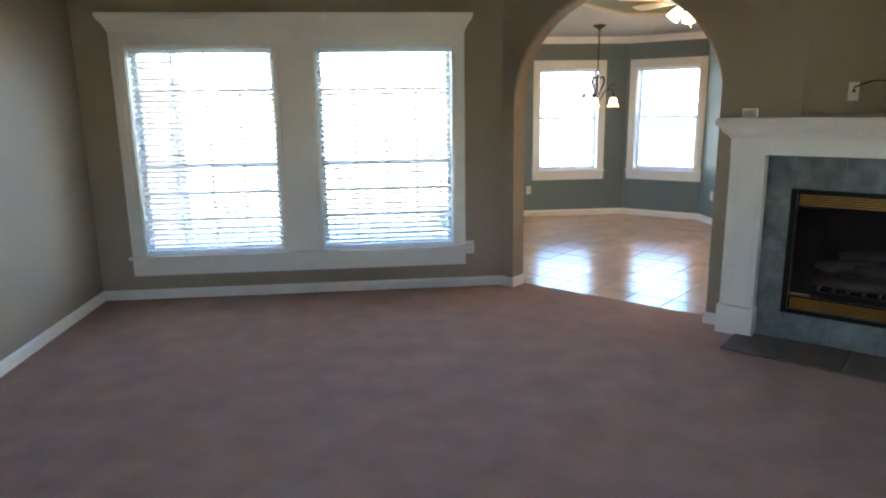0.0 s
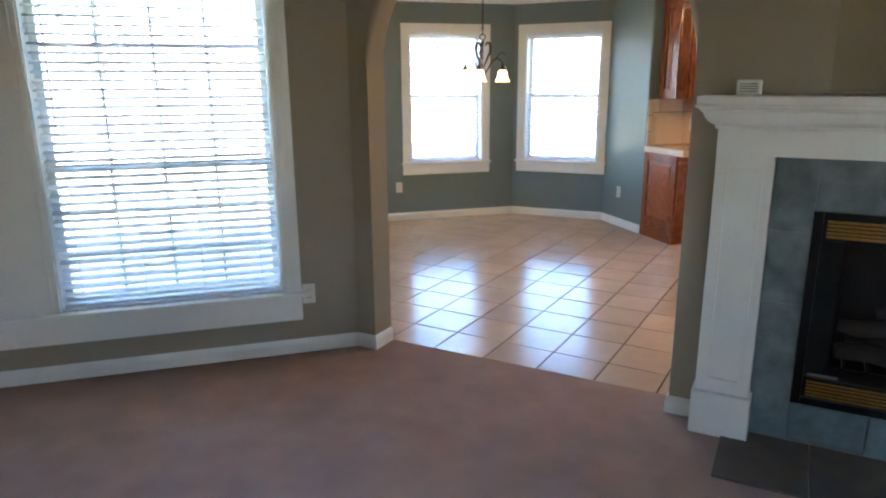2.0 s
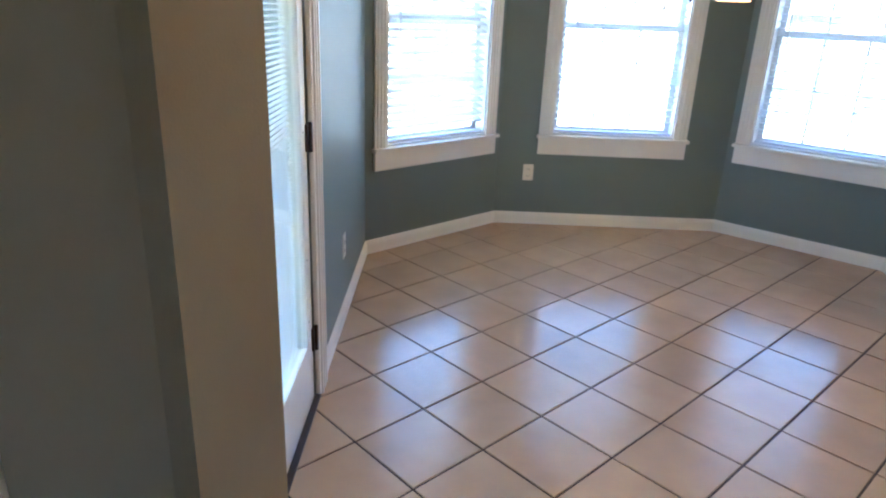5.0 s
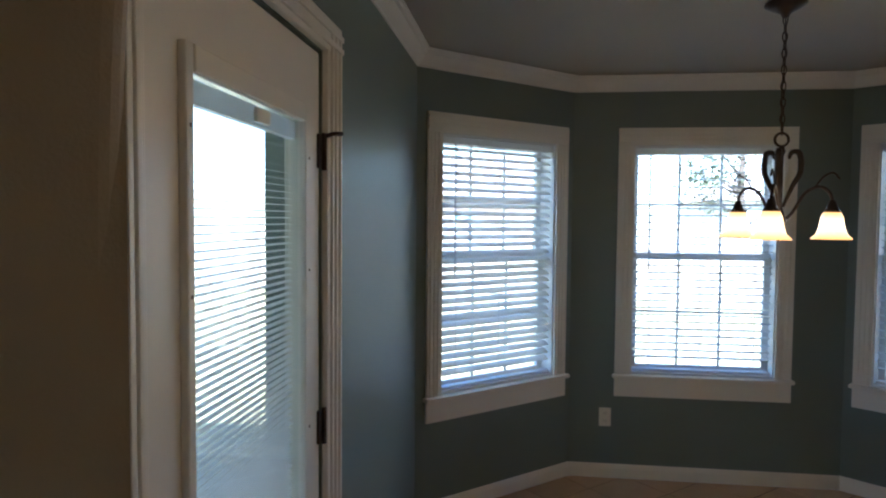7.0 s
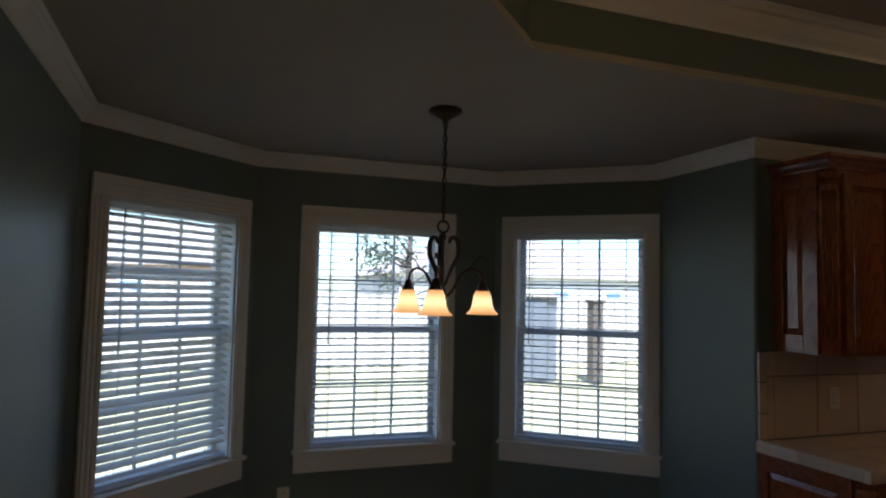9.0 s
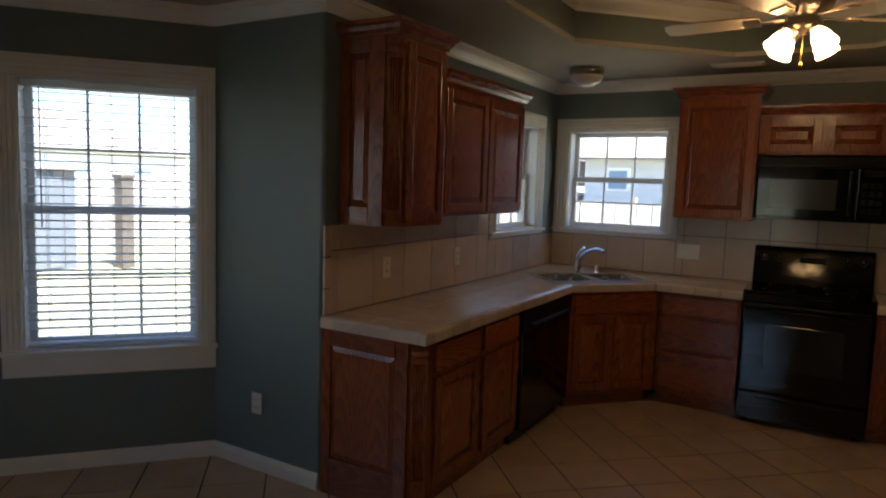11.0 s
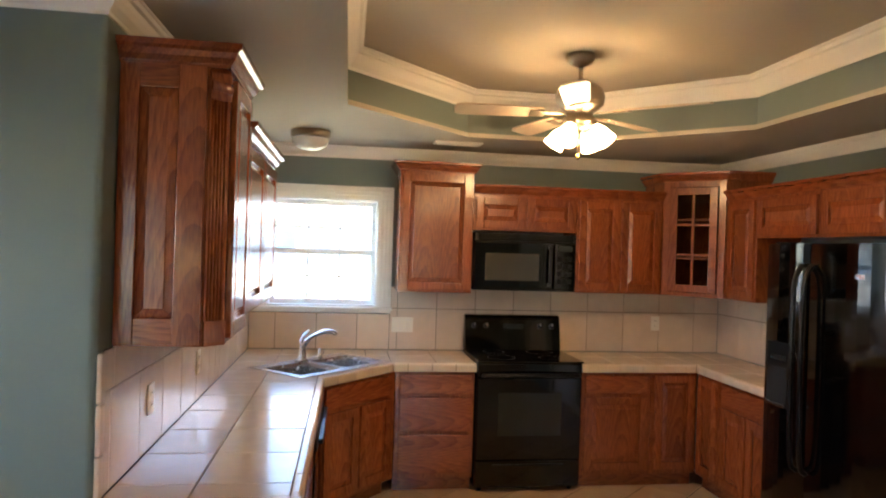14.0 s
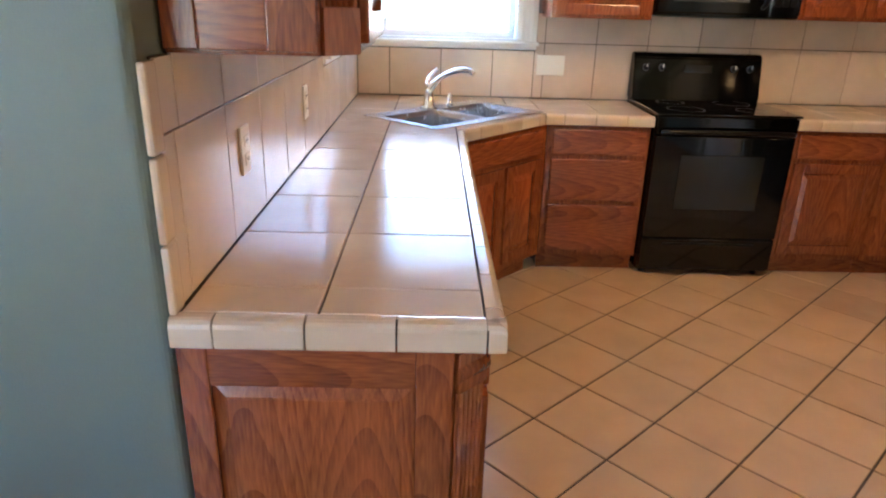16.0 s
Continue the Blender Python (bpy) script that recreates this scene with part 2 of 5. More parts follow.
def lathe(profile, seg=24, bm=None, at=(0, 0, 0), m=None):
    """Turn (radius, z) points about z."""
    q = bmesh.new()
    rings = [[q.verts.new((r * math.cos(2 * math.pi * i / seg), r * math.sin(2 * math.pi * i / seg), z)) for i in range(seg)] for r, z in profile]
    for a, b in zip(rings, rings[1:]):
        for i in range(seg):
            q.faces.new((a[i], a[(i + 1) % seg], b[(i + 1) % seg], b[i])).smooth = True
    bmesh.ops.remove_doubles(q, verts=q.verts[:], dist=1e-5)
    bmesh.ops.recalc_face_normals(q, faces=q.faces[:])
    return join(bm if bm is not None else bmesh.new(), q, (m or Matrix()) if m else Matrix.Translation(at))


def tube(pts, r, seg=8, bm=None, ends=None):
    """A round bar along points; ends: radius factor along it."""
    q = bmesh.new()
    pts = [Vector(p) for p in pts]
    rings, up = [], Vector((0.13, 0.27, 0.95)).normalized()
    for i, p in enumerate(pts):
        d = (pts[min(i + 1, len(pts) - 1)] - pts[max(i - 1, 0)]).normalized()
        s = d.cross(up)
        s = s.normalized() if s.length > 1e-3 else Vector((1, 0, 0))
        t = s.cross(d)
        k = r * (ends[i] if ends else 1)
        rings.append([q.verts.new(p + k * (math.cos(2 * math.pi * j / seg) * s + math.sin(2 * math.pi * j / seg) * t)) for j in range(seg)])
    for a, b in zip(rings, rings[1:]):
        for j in range(seg):
            q.faces.new((a[j], a[(j + 1) % seg], b[(j + 1) % seg], b[j])).smooth = True
    q.faces.new(rings[0][::-1]), q.faces.new(rings[-1])
    bmesh.ops.recalc_face_normals(q, faces=q.faces[:])
    return join(bm if bm is not None else bmesh.new(), q)


def spline(ctrl, n=8):
    """Points of a smooth line through the control points."""
    c = [Vector(p) for p in ctrl]
    c = [2 * c[0] - c[1]] + c + [2 * c[-1] - c[-2]]
    out = []
    for i in range(1, len(c) - 2):
        for k in range(n):
            t = k / n
            out.append(0.5 * ((2 * c[i]) + (c[i + 1] - c[i - 1]) * t + (2 * c[i - 1] - 5 * c[i] + 4 * c[i + 1] - c[i + 2]) * t * t + (3 * c[i] - c[i - 1] - 3 * c[i + 1] + c[i + 2]) * t ** 3))
    return out + [c[-2]]


def sweep(path, profile, closed=False):
    """A moulding: (inset to the right of the path, z) points swept along a floor path with mitred corners."""
    bm = bmesh.new()
    P = [Vector(p) for p in path]
    n = len(P)
    rings = []
    for i in range(n):
        a = (P[i] - P[i - 1]).normalized() if i or closed else None
        b = (P[(i + 1) % n] - P[i]).normalized() if i < n - 1 or closed else None
        a, b = a or b, b or a
        na, nb = Vector((a.y, -a.x)), Vector((b.y, -b.x))
        m = (na + nb).normalized()
        m = m / max(m.dot(na), 0.3)
        rings.append([bm.verts.new((P[i].x + m.x * o, P[i].y + m.y * o, z)) for o, z in profile])
    k = len(profile)
    for i in range(n if closed else n - 1):
        a, b = rings[i], rings[(i + 1) % n]
        for j in range(k):
            bm.faces.new((a[j], b[j], b[(j + 1) % k], a[(j + 1) % k]))
    if not closed:
        bm.faces.new(rings[0]), bm.faces.new(rings[-1][::-1])
    bmesh.ops.recalc_face_normals(bm, faces=bm.faces[:])
    return bm


def clip(poly, a, b, c):
    """The part of a polygon where a*x + b*y >= c."""
    out = []
    for i, p in enumerate(poly):
        q = poly[(i + 1) % len(poly)]
        dp, dq = a * p[0] + b * p[1] - c, a * q[0] + b * q[1] - c
        if dp >= 0:
            out.append(p)
        if dp * dq < 0:
            t = dp / (dp - dq)
            out.append((p[0] + t * (q[0] - p[0]), p[1] + t * (q[1] - p[1])))
    return out


def structure(name, bm, m, label, extra=()):
    ob = part(name, bm, m)
    for e in extra:
        ob.data.materials.append(e)
    return tagged(ob, label, "structure", kind="structure")


def wall(name, p, q, z0, z1, th, m, label, holes=()):
    """A wall whose inner face runs from p to q, room to the right of that way; holes: (from, to, bottom, top) along it."""
    p, q = Vector(p), Vector(q)
    L, ang = (q - p).length, math.degrees(math.atan2(q.y - p.y, q.x - p.x))
    bm = bmesh.new()
    xs = sorted({0, L, *(h[0] for h in holes), *(h[1] for h in holes)})
    for a, b in zip(xs, xs[1:]):
        mid, zs = (a + b) / 2, [z0]
        for h in sorted((h for h in holes if h[0] < mid < h[1]), key=lambda h: h[2]):
            zs += [h[2], h[3]]
        zs.append(z1)
        for u, v in zip(zs[::2], zs[1::2]):
            if v - u > 1e-4:
                box(bm, a, 0, u, b, th, v)
    bmesh.ops.remove_doubles(bm, verts=bm.verts[:], dist=1e-5)
    seen = {}
    for f in bm.faces:
        seen.setdefault(tuple(sorted(v.index for v in f.verts)), []).append(f)
    bm.verts.index_update()
    bmesh.ops.delete(bm, geom=[f for fs in seen.values() if len(fs) > 1 for f in fs], context="FACES_ONLY")
    ob = structure(name, bm, m, label)
    ob.matrix_basis = pose(p.x, p.y, 0, 0, 0, ang)
    return ob

# ---- plan: inner faces ----
CEIL, TRAY, HIGH = 2.44, 2.74, 3.0
A0, A1, B1, C1, R1 = (-1.105, -0.745), (-0.27, 0.02), (1.315, 0.02), (2.125, -0.67), (2.125, -1.44)
XE, YN, YS, YP, XP = 5.12, -1.44, -5.22, -4.60, 2.45
C0 = Vector((-1.125, -3.535))
ALONG, INTO = Vector((0.70711, -0.70711)), Vector((0.70711, 0.70711))


def on_arch(u, v=0.0):
    p = C0 + ALONG * u + INTO * v
    return (p.x, p.y)


def dist(a, b):
    return (Vector(b) - Vector(a)).length


TH = 0.16
wall("wall_living_window", (-4.47, -3.53), (-1.12, -3.53), 0, HIGH, TH, TAUPE, "taupe painted wall around the double living room window", [(0.375, 1.50, 0.37, 2.03), (1.815, 2.935, 0.37, 2.03)])
wall("wall_living_west", (-4.47, -11.5), (-4.47, -3.53), 0, HIGH, TH, TAUPE, "plain taupe painted living room wall")
# South wall is unseen; its opening is added to let daylight in.
wall("wall_living_south", (1.415, -11.5), (-4.47, -11.5), 0, HIGH, TH, TAUPE, "plain taupe painted living room wall with an added window", [(2.4, 3.5, 0.9, 2.1)])
wall("wall_living_east", (1.415, -6.1), (1.415, -11.5), 0, HIGH, TH, TAUPE, "plain taupe painted living room wall")
DY = -3.40
DOOR0, DOOR1 = -3.195, -2.33
wall("wall_patio_door", (-1.105, DY), A0, 0, CEIL + 0.4, TH, SLATE, "slate green dining wall with the patio door", [(DOOR0 - DY, DOOR1 - DY, -0.02, 2.03)])
LA, LB, LC = dist(A0, A1), dist(A1, B1), dist(B1, C1)


def bay_hole(left):
    return (left + 0.09, left + 0.93, 0.645, 2.03)


WA, WB, WC = 0.06, 0.27, 0.05
wall("wall_bay_west", A0, A1, 0, CEIL + 0.4, TH, SLATE, "slate green angled bay wall with a window", [bay_hole(WA)])
wall("wall_bay_north", A1, B1, 0, CEIL + 0.4, TH, SLATE, "slate green bay wall with a window", [bay_hole(WB)])
wall("wall_bay_east", B1, C1, 0, CEIL + 0.4, TH, SLATE, "slate green angled bay wall with a window", [bay_hole(WC)])
SW0, SW1 = -1.575, -2.395
wr = wall("wall_bay_return", C1, R1, 0, CEIL + 0.4, TH, SLATE, "slate green wall with rounded outer corner beside the kitchen")
bm = bmesh.new()
bm.from_mesh(wr.data)
end = dist(C1, R1)
ed = [e for e in bm.edges if all(abs(v.co.x - end) < 1e-3 and abs(v.co.y) < 1e-3 for v in e.verts)]
bmesh.ops.bevel(bm, geom=ed, offset=0.022, segments=5, affect="EDGES", profile=0.5)
bm.to_mesh(wr.data)
bm.free()
wall("wall_kitchen_north", (R1[0] + TH, YN), (XE, YN), 0, CEIL + 0.4, TH, SLATE, "slate green kitchen wall behind the tiled counter", [(4.0 - R1[0] - TH, 4.76 - R1[0] - TH, 1.22, 2.04)])
wall("wall_kitchen_east", (XE, YN), (XE, YS), 0, CEIL + 0.4, TH, SLATE, "slate green kitchen wall with the sink window and the range", [(YN - SW0, YN - SW1, 1.22, 2.04)])
wall("wall_kitchen_south", (XE, YS), (XP, YS), 0, CEIL + 0.4, TH, SLATE, "slate green kitchen wall behind the refrigerator")
wall("wall_pantry_return", (XP, YS), (XP, YP - TH), 0, CEIL + 0.4, TH, SLATE, "slate green wall end beside the refrigerator")
wall("wall_pantry", (XP, YP), (0.30, YP), 0, CEIL + 0.4, TH, SLATE, "slate green wall with the pantry door", [(0.22, 0.98, -0.02, 2.05)])
wall("wall_pantry_back", (XP - 0.1, YP - 0.75), (1.2, YP - 0.75), 0, CEIL + 0.4, 0.06, SLATE, "plain wall closing the pantry")

# The arch wall: a slanted wall with a round-headed opening and a niche above the mantel.
UL, UR, UE = 0.118, 1.755, 3.62
N0, N1 = 2.245, 3.11
ATH = 0.168
SPRING, RAD = 1.53, (UR - UL) / 2
bm = bmesh.new()
head = [((UL + UR) / 2 - RAD * math.cos(math.pi * i / 40), SPRING + RAD * math.sin(math.pi * i / 40)) for i in range(41)]
for v0, v1, rim in ((0.0, ATH, 0),):
    box(bm, 0, v0, 0, UL, v1, HIGH)
    box(bm, UR, v0, 0, N0, v1, HIGH)
    for (x0, z0), (x1, z1) in zip(head, head[1:]):
        co = [(x0, v0, z0), (x1, v0, z1), (x1, v0, HIGH), (x0, v0, HIGH)]
        a = [bm.verts.new(c) for c in co]
        b = [bm.verts.new((c[0], v1, c[2])) for c in co]
        bm.faces.new(a[::-1]), bm.faces.new(b), bm.faces.new((a[0], a[1], b[1], b[0]))
    box(bm, N0, 0, 0, N1, ATH, 0.2)
    box(bm, N0, 0, 1.0, N1, ATH, 1.46)
    box(bm, N0, 0, 0.2, 2.27, ATH, 1.0)
    box(bm, 3.075, 0, 0.2, N1, ATH, 1.0)
    box(bm, N1, 0, 0, UE, ATH, HIGH)
bmesh.ops.remove_doubles(bm, verts=bm.verts[:], dist=1e-5)
bm.normal_update()
rim = [e for e in bm.edges if len(e.link_faces) == 2 and abs(e.calc_face_angle(0)) > 1.2 and all(UL - 0.001 < v.co.x < UR + 0.001 and v.co.z < 2.4 for v in e.verts)]
bmesh.ops.bevel(bm, geom=rim, offset=0.025, segments=4, affect="EDGES", profile=0.5)
bmesh.ops.recalc_face_normals(bm, faces=bm.faces[:])
for f in bm.faces:
    c = f.calc_center_median()
    f.smooth = False
    if c.y > ATH - 0.002:
        f.material_index = 1
ob = structure("wall_arch", bm, TAUPE, "taupe wall with a rounded archway into the dining area", (SLATE,))
ob.matrix_basis = pose(C0.x, C0.y, 0, 0, 0, -45)
# niche above the mantel: two walls of the room corner behind
NC = (N0 + N1) / 2
bm = bmesh.new()
deep = (N1 - N0) / 2
for a, b in (((N0, 0.02), (NC, deep)), ((NC, deep), (N1, 0.02))):
    d = (Vector(b) - Vector(a)).normalized()
    o = Vector((-d.y, d.x)) * 0.08
    prism(bm, [a, b, (b[0] + o.x, b[1] + o.y), (a[0] + o.x, a[1] + o.y)], 1.462, HIGH)
prism(bm, [(N0, ATH + 0.001), (NC, deep + 0.1), (N1, ATH + 0.001)], 1.40, 1.459)
ob = structure("wall_niche", bm, TAUPE, "taupe corner niche above the fireplace mantel")
ob.matrix_basis = pose(C0.x, C0.y, 0, 0, 0, -45)

# ceilings
bm = bmesh.new()
TX0, TX1, TY0, TY1, TC = -0.36, 4.37, -4.50, -2.13, 0.8
OCT = [(TX0 + TC, TY1), (TX1 - TC, TY1), (TX1, TY1 - TC), (TX1, TY0 + TC), (TX1 - TC, TY0), (TX0 + TC, TY0), (TX0, TY0 + TC), (TX0, TY1 - TC)]
OUT = [(-1.3, 0.3), (5.4, 0.3), (5.4, -5.5), (0.4, -5.5), (0.4, -4.75), (-1.02, -3.33), (-1.3, -3.33)]
loops = []
for ring in (OCT, OUT):
    vs = [bm.verts.new((x, y, CEIL)) for x, y in ring]
    loops += [bm.edges.new((vs[i], vs[(i + 1) % len(vs)])) for i in range(len(vs))]
bmesh.ops.triangle_fill(bm, use_beauty=True, edges=loops)
ex = bmesh.ops.extrude_face_region(bm, geom=bm.faces[:])
for v in ex["geom"]:
    if isinstance(v, bmesh.types.BMVert):
        v.co.z += 0.05
bmesh.ops.recalc_face_normals(bm, faces=bm.faces[:])
structure("ceiling", bm, CEILING, "tan painted ceiling with an eight-sided tray opening")
structure("ceiling_tray", prism(bmesh.new(), [(x * 1.06 - 0.12, y * 1.06 + 0.2) for x, y in OCT], TRAY, TRAY + 0.05), CEILING, "tan painted upper tray ceiling")
structure("wall_tray", sweep(OCT, [(0.005, CEIL + 0.001), (0.005, TRAY - 0.001), (-0.06, TRAY - 0.001), (-0.06, CEIL + 0.056), (0.002, CEIL + 0.056), (0.002, CEIL + 0.001)], True), SLATE, "slate green side band of the tray ceiling")
structure("trim_tray_edge", sweep(OCT, [(0.016, CEIL - 0.008), (0.016, CEIL + 0.02), (0.0055, CEIL + 0.02), (0.0055, CEIL - 0.0005), (-0.03, CEIL - 0.0005), (-0.03, CEIL - 0.008)], True), CEILING, "thin tan bead along the tray edge")
structure("ceiling_living", B((-4.7, -11.7, HIGH, 1.6, -3.3, HIGH + 0.06)), CEILING, "plain tan living room ceiling")
CROWN = [(0, 0), (0.008, 0), (0.012, 0.012), (0.02, 0.02), (0.032, 0.032), (0.046, 0.054), (0.052, 0.07), (0.066, 0.074), (0.07, 0.09), (0.078, 0.094), (0.078, 0.102), (0, 0.102)]
OUTLINE = [(-1.105, -3.33), A0, A1, B1, C1, R1, (XE, YN), (XE, YS), (XP, YS), (XP, YP), (0.2, YP)]
structure("trim_crown", sweep(OUTLINE, [(o * 0.86, CEIL - 0.09 + z * 0.86) for o, z in CROWN]), WHITE, "white stepped crown moulding along the ceiling")
structure("trim_tray_crown", sweep(OCT, [(o * 1.15, TRAY - 0.12 + z * 1.15) for o, z in CROWN], True), WHITE, "white crown moulding round the tray ceiling")
BASE = [(0, 0), (0.014, 0), (0.014, 0.06), (0.009, 0.075), (0.004, 0.085), (0, 0.085)]
structure("baseboard_bay", sweep([(-1.105, DOOR1 + 0.135), A0, A1, B1, C1, (R1[0], R1[1] + 0.01)], BASE), WHITE, "white baseboard along the bay walls")
structure("baseboard_living", sweep([(-4.47, -11.5), (-4.47, -3.53), (C0.x, -3.53), on_arch(UL), on_arch(UL, ATH)], BASE), WHITE, "white baseboard along the living room walls")
structure("baseboard_arch", sweep([on_arch(UR, ATH), on_arch(UR), on_arch(UR + 0.1)], BASE), WHITE, "short white baseboard at the arch end")
structure("baseboard_pantry", sweep([(XP, YP - 0.1), (XP, YP), (2.31, YP)], BASE), WHITE, "white baseboard at the pantry wall")

# floors
structure("floor_living", prism(bmesh.new(), [(-4.7, -11.7), (1.6, -11.7), (1.6, -6.0), on_arch(2.0, ATH), on_arch(-0.05, ATH), (-4.7, -3.4)], -0.05, 0.002), CARPET, "worn mauve-brown carpet")
floor = structure("floor", prism(bmesh.new(), [on_arch(-0.1, ATH), on_arch(2.0, ATH), (0.4, -5.5), (5.4, -5.5), (5.4, 0.3), (-1.3, 0.3), (-1.3, -3.2)], -0.06, -0.004), GROUT, "dark grout bed of the diagonal tile floor")
structure("ground", prism(bmesh.new(), [(-300, -300), (300, -300), (300, 400), (-300, 400)], -0.5, -0.2), GRASS, "dry winter lawn")
structure("pavement_patio", B((-5.6, -3.36, -0.2, -1.3, -0.9, -0.06), bev=0.01), CONCRETE, "pale concrete patio slab")
structure("roof_eave", B((-6, -3.3, 2.95, -1.3, -0.9, 3.05), (-1.9, -0.9, 2.9, 5.8, 0.55, 3.0), (5.3, -6, 2.9, 5.7, -0.9, 3.0), (-6, -12, 3.08, 1.7, -3.3, 3.2), (1.7, -6, 3.08, 6, -3.3, 3.2), (-1.3, -6, 2.9, 5.3, -0.9, 3.0)), CEILING, "house roof deck with overhanging eaves")


# ---- windows ----
def casing(parent, w, z0, z1, side, top, stool, drop):
    """Fluted casing round a hole of width w between z0 and z1."""
    def board(x0, a, x1, b, upright):
        bm = B((x0, -0.018, a, x1, 0.0, b), bev=0.003)
        n = 3
        for i in range(n):
            if upright:
                c = x0 + (x1 - x0) * (i + 0.9) / (n + 0.8)
                box(bm, c - 0.008, -0.024, a + 0.002, c + 0.008, -0.016, b - 0.002, bev=0.003)
            else:
                c = a + (b - a) * (i + 0.9) / (n + 0.8)
                box(bm, x0 + 0.002, -0.024, c - 0.008, x1 - 0.002, -0.016, c + 0.008, bev=0.003)
        return bm
    part("casing_side", board(-side, z0, 0.004, z1, True), WHITE, parent)
    part("casing_side", board(w - 0.004, z0, w + side, z1, True), WHITE, parent)
    part("casing_head", board(-side, z1, w + side, z1 + top, False), WHITE, parent)
    part("stool", B((-side - stool, -0.045, z0 - 0.022, w + side + stool, 0.05, z0), bev=0.004), WHITE, parent)
    part("apron", B((-side, -0.02, z0 - drop, w + side, 0, z0 - 0.022), bev=0.003), WHITE, parent)


def sashes(parent, w, z0, z1, mid, cols, rows, y=0.085):
    part("jamb", B((0, 0.001, z0, 0.012, TH, z1), (w - 0.012, 0.001, z0, w, TH, z1), (0, 0.001, z1 - 0.012, w, TH, z1), (0, 0.001, z0, w, TH, z0 + 0.012)), VINYL, parent)
    for name, a, b, yy in (("upper_sash", mid - 0.02, z1 - 0.012, y + 0.03), ("lower_sash", z0 + 0.012, mid + 0.025, y)):
        f = 0.036
        s = part(name, B((0.012, yy, a, 0.012 + f, yy + 0.028, b), (w - 0.012 - f, yy, a, w - 0.012, yy + 0.028, b), (0.012 + f, yy, b - f, w - 0.012 - f, yy + 0.028, b), (0.012 + f, yy, a, w - 0.012 - f, yy + 0.028, a + f), bev=0.002), VINYL, parent)
        g0, g1, h0, h1 = 0.012 + f, w - 0.012 - f, a + f, b - f
        p = part("pane", B((g0 - 0.005, yy + 0.012, h0 - 0.005, g1 + 0.005, yy + 0.016, h1 + 0.005)), GLASS, s)
        p.visible_shadow = False
        for i in range(1, cols):
            x = g0 + (g1 - g0) * i / cols
            part("muntin", B((x - 0.007, yy + 0.007, h0, x + 0.007, yy + 0.021, h1)), VINYL, s)
        for j in range(1, rows):
            z = h0 + (h1 - h0) * j / rows
            part("muntin", B((g0, yy + 0.0075, z - 0.007, g1, yy + 0.0205, z + 0.007)), VINYL, s)


def blind(x, y, rz, w, z0, z1, tilt, label, pitch=0.043):
    """A horizontal slat blind hung in a window opening."""
    b = thing("window_blind", x, y, 0, rz, label, "blind", "window blinds")
    part("headrail", B((0.016, 0.012, z1 - 0.05, w - 0.016, 0.066, z1 - 0.014), bev=0.004), SLAT, b)
    n = int((z1 - z0 - 0.1) / pitch)
    bm = bmesh.new()
    xs, pr = (0.02, w - 0.02), [(-0.025, 0.0), (-0.012, 0.0026), (0, 0.0036), (0.012, 0.0026), (0.025, 0.0)]
    up = [[bm.verts.new((q, o, h + 0.0012)) for o, h in pr] for q in xs]
    lo = [[bm.verts.new((q, o, h - 0.0012)) for o, h in pr] for q in xs]
    for i in range(4):
        bm.faces.new((up[0][i], up[1][i], up[1][i + 1], up[0][i + 1]))
        bm.faces.new((lo[0][i], lo[0][i + 1], lo[1][i + 1], lo[1][i]))
    for i in (0, 4):
        bm.faces.new((up[0][i], lo[0][i], lo[1][i], up[1][i]))
    bmesh.ops.recalc_face_normals(bm, faces=bm.faces[:])
    me = mesh_of("slat", bm, SLAT)
    for i in range(n):
        s = part("slat", me, None, b)
        s.matrix_basis = pose(0, 0.04, z1 - 0.075 - i * pitch, tilt + random.uniform(-1.2, 1.2), random.uniform(-0.12, 0.12), 0)
    part("bottom_rail", B((0.02, 0.016, z0 + 0.016, w - 0.02, 0.064, z0 + 0.034), bev=0.004), SLAT, b)
    for q in (0.14, 0.5, 0.86) if w < 1 else (0.1, 0.37, 0.63, 0.9):
        part("ladder_cord", B((w * q - 0.0015, 0.0142, z0 + 0.03, w * q + 0.0015, 0.0154, z1 - 0.04), (w * q - 0.0015, 0.0646, z0 + 0.03, w * q + 0.0015, 0.0658, z1 - 0.04)), SLAT, b)
    part("tilt_wand", tube([(0.1, 0.006, z1 - 0.04), (0.1, 0.004, z1 - 0.75)], 0.004, 6), SLAT, b, "clear tilt wand")
    return b


def place(p, q, a):
    """Where a hole that starts a metres along the wall from p to q stands, and its turn."""
    d = (Vector(q) - Vector(p)).normalized()
    return (p[0] + d.x * a, p[1] + d.y * a, math.degrees(math.atan2(d.y, d.x)))


for i, (p, q, a, tilt, lab) in enumerate(((A0, A1, WA, 29, "white slat blind lowered with slats tilted"), (A1, B1, WB, 3, "white slat blind lowered with slats open flat"), (B1, C1, WC, 2, "white slat blind lowered with slats open flat"))):
    h = bay_hole(a)
    x, y, rz = place(p, q, h[0])
    w = thing("window_%d" % (i + 1), x, y, 0, rz, "white double-hung window with fluted casing in the bay", "window", "bay windows", "structure")
    casing(w, h[1] - h[0], h[2], h[3], 0.09, 0.104, 0.012, 0.135)
    sashes(w, h[1] - h[0], h[2], h[3], 1.36, 3, 2)
    blind(x, y, rz, h[1] - h[0], h[2], h[3], tilt, lab)
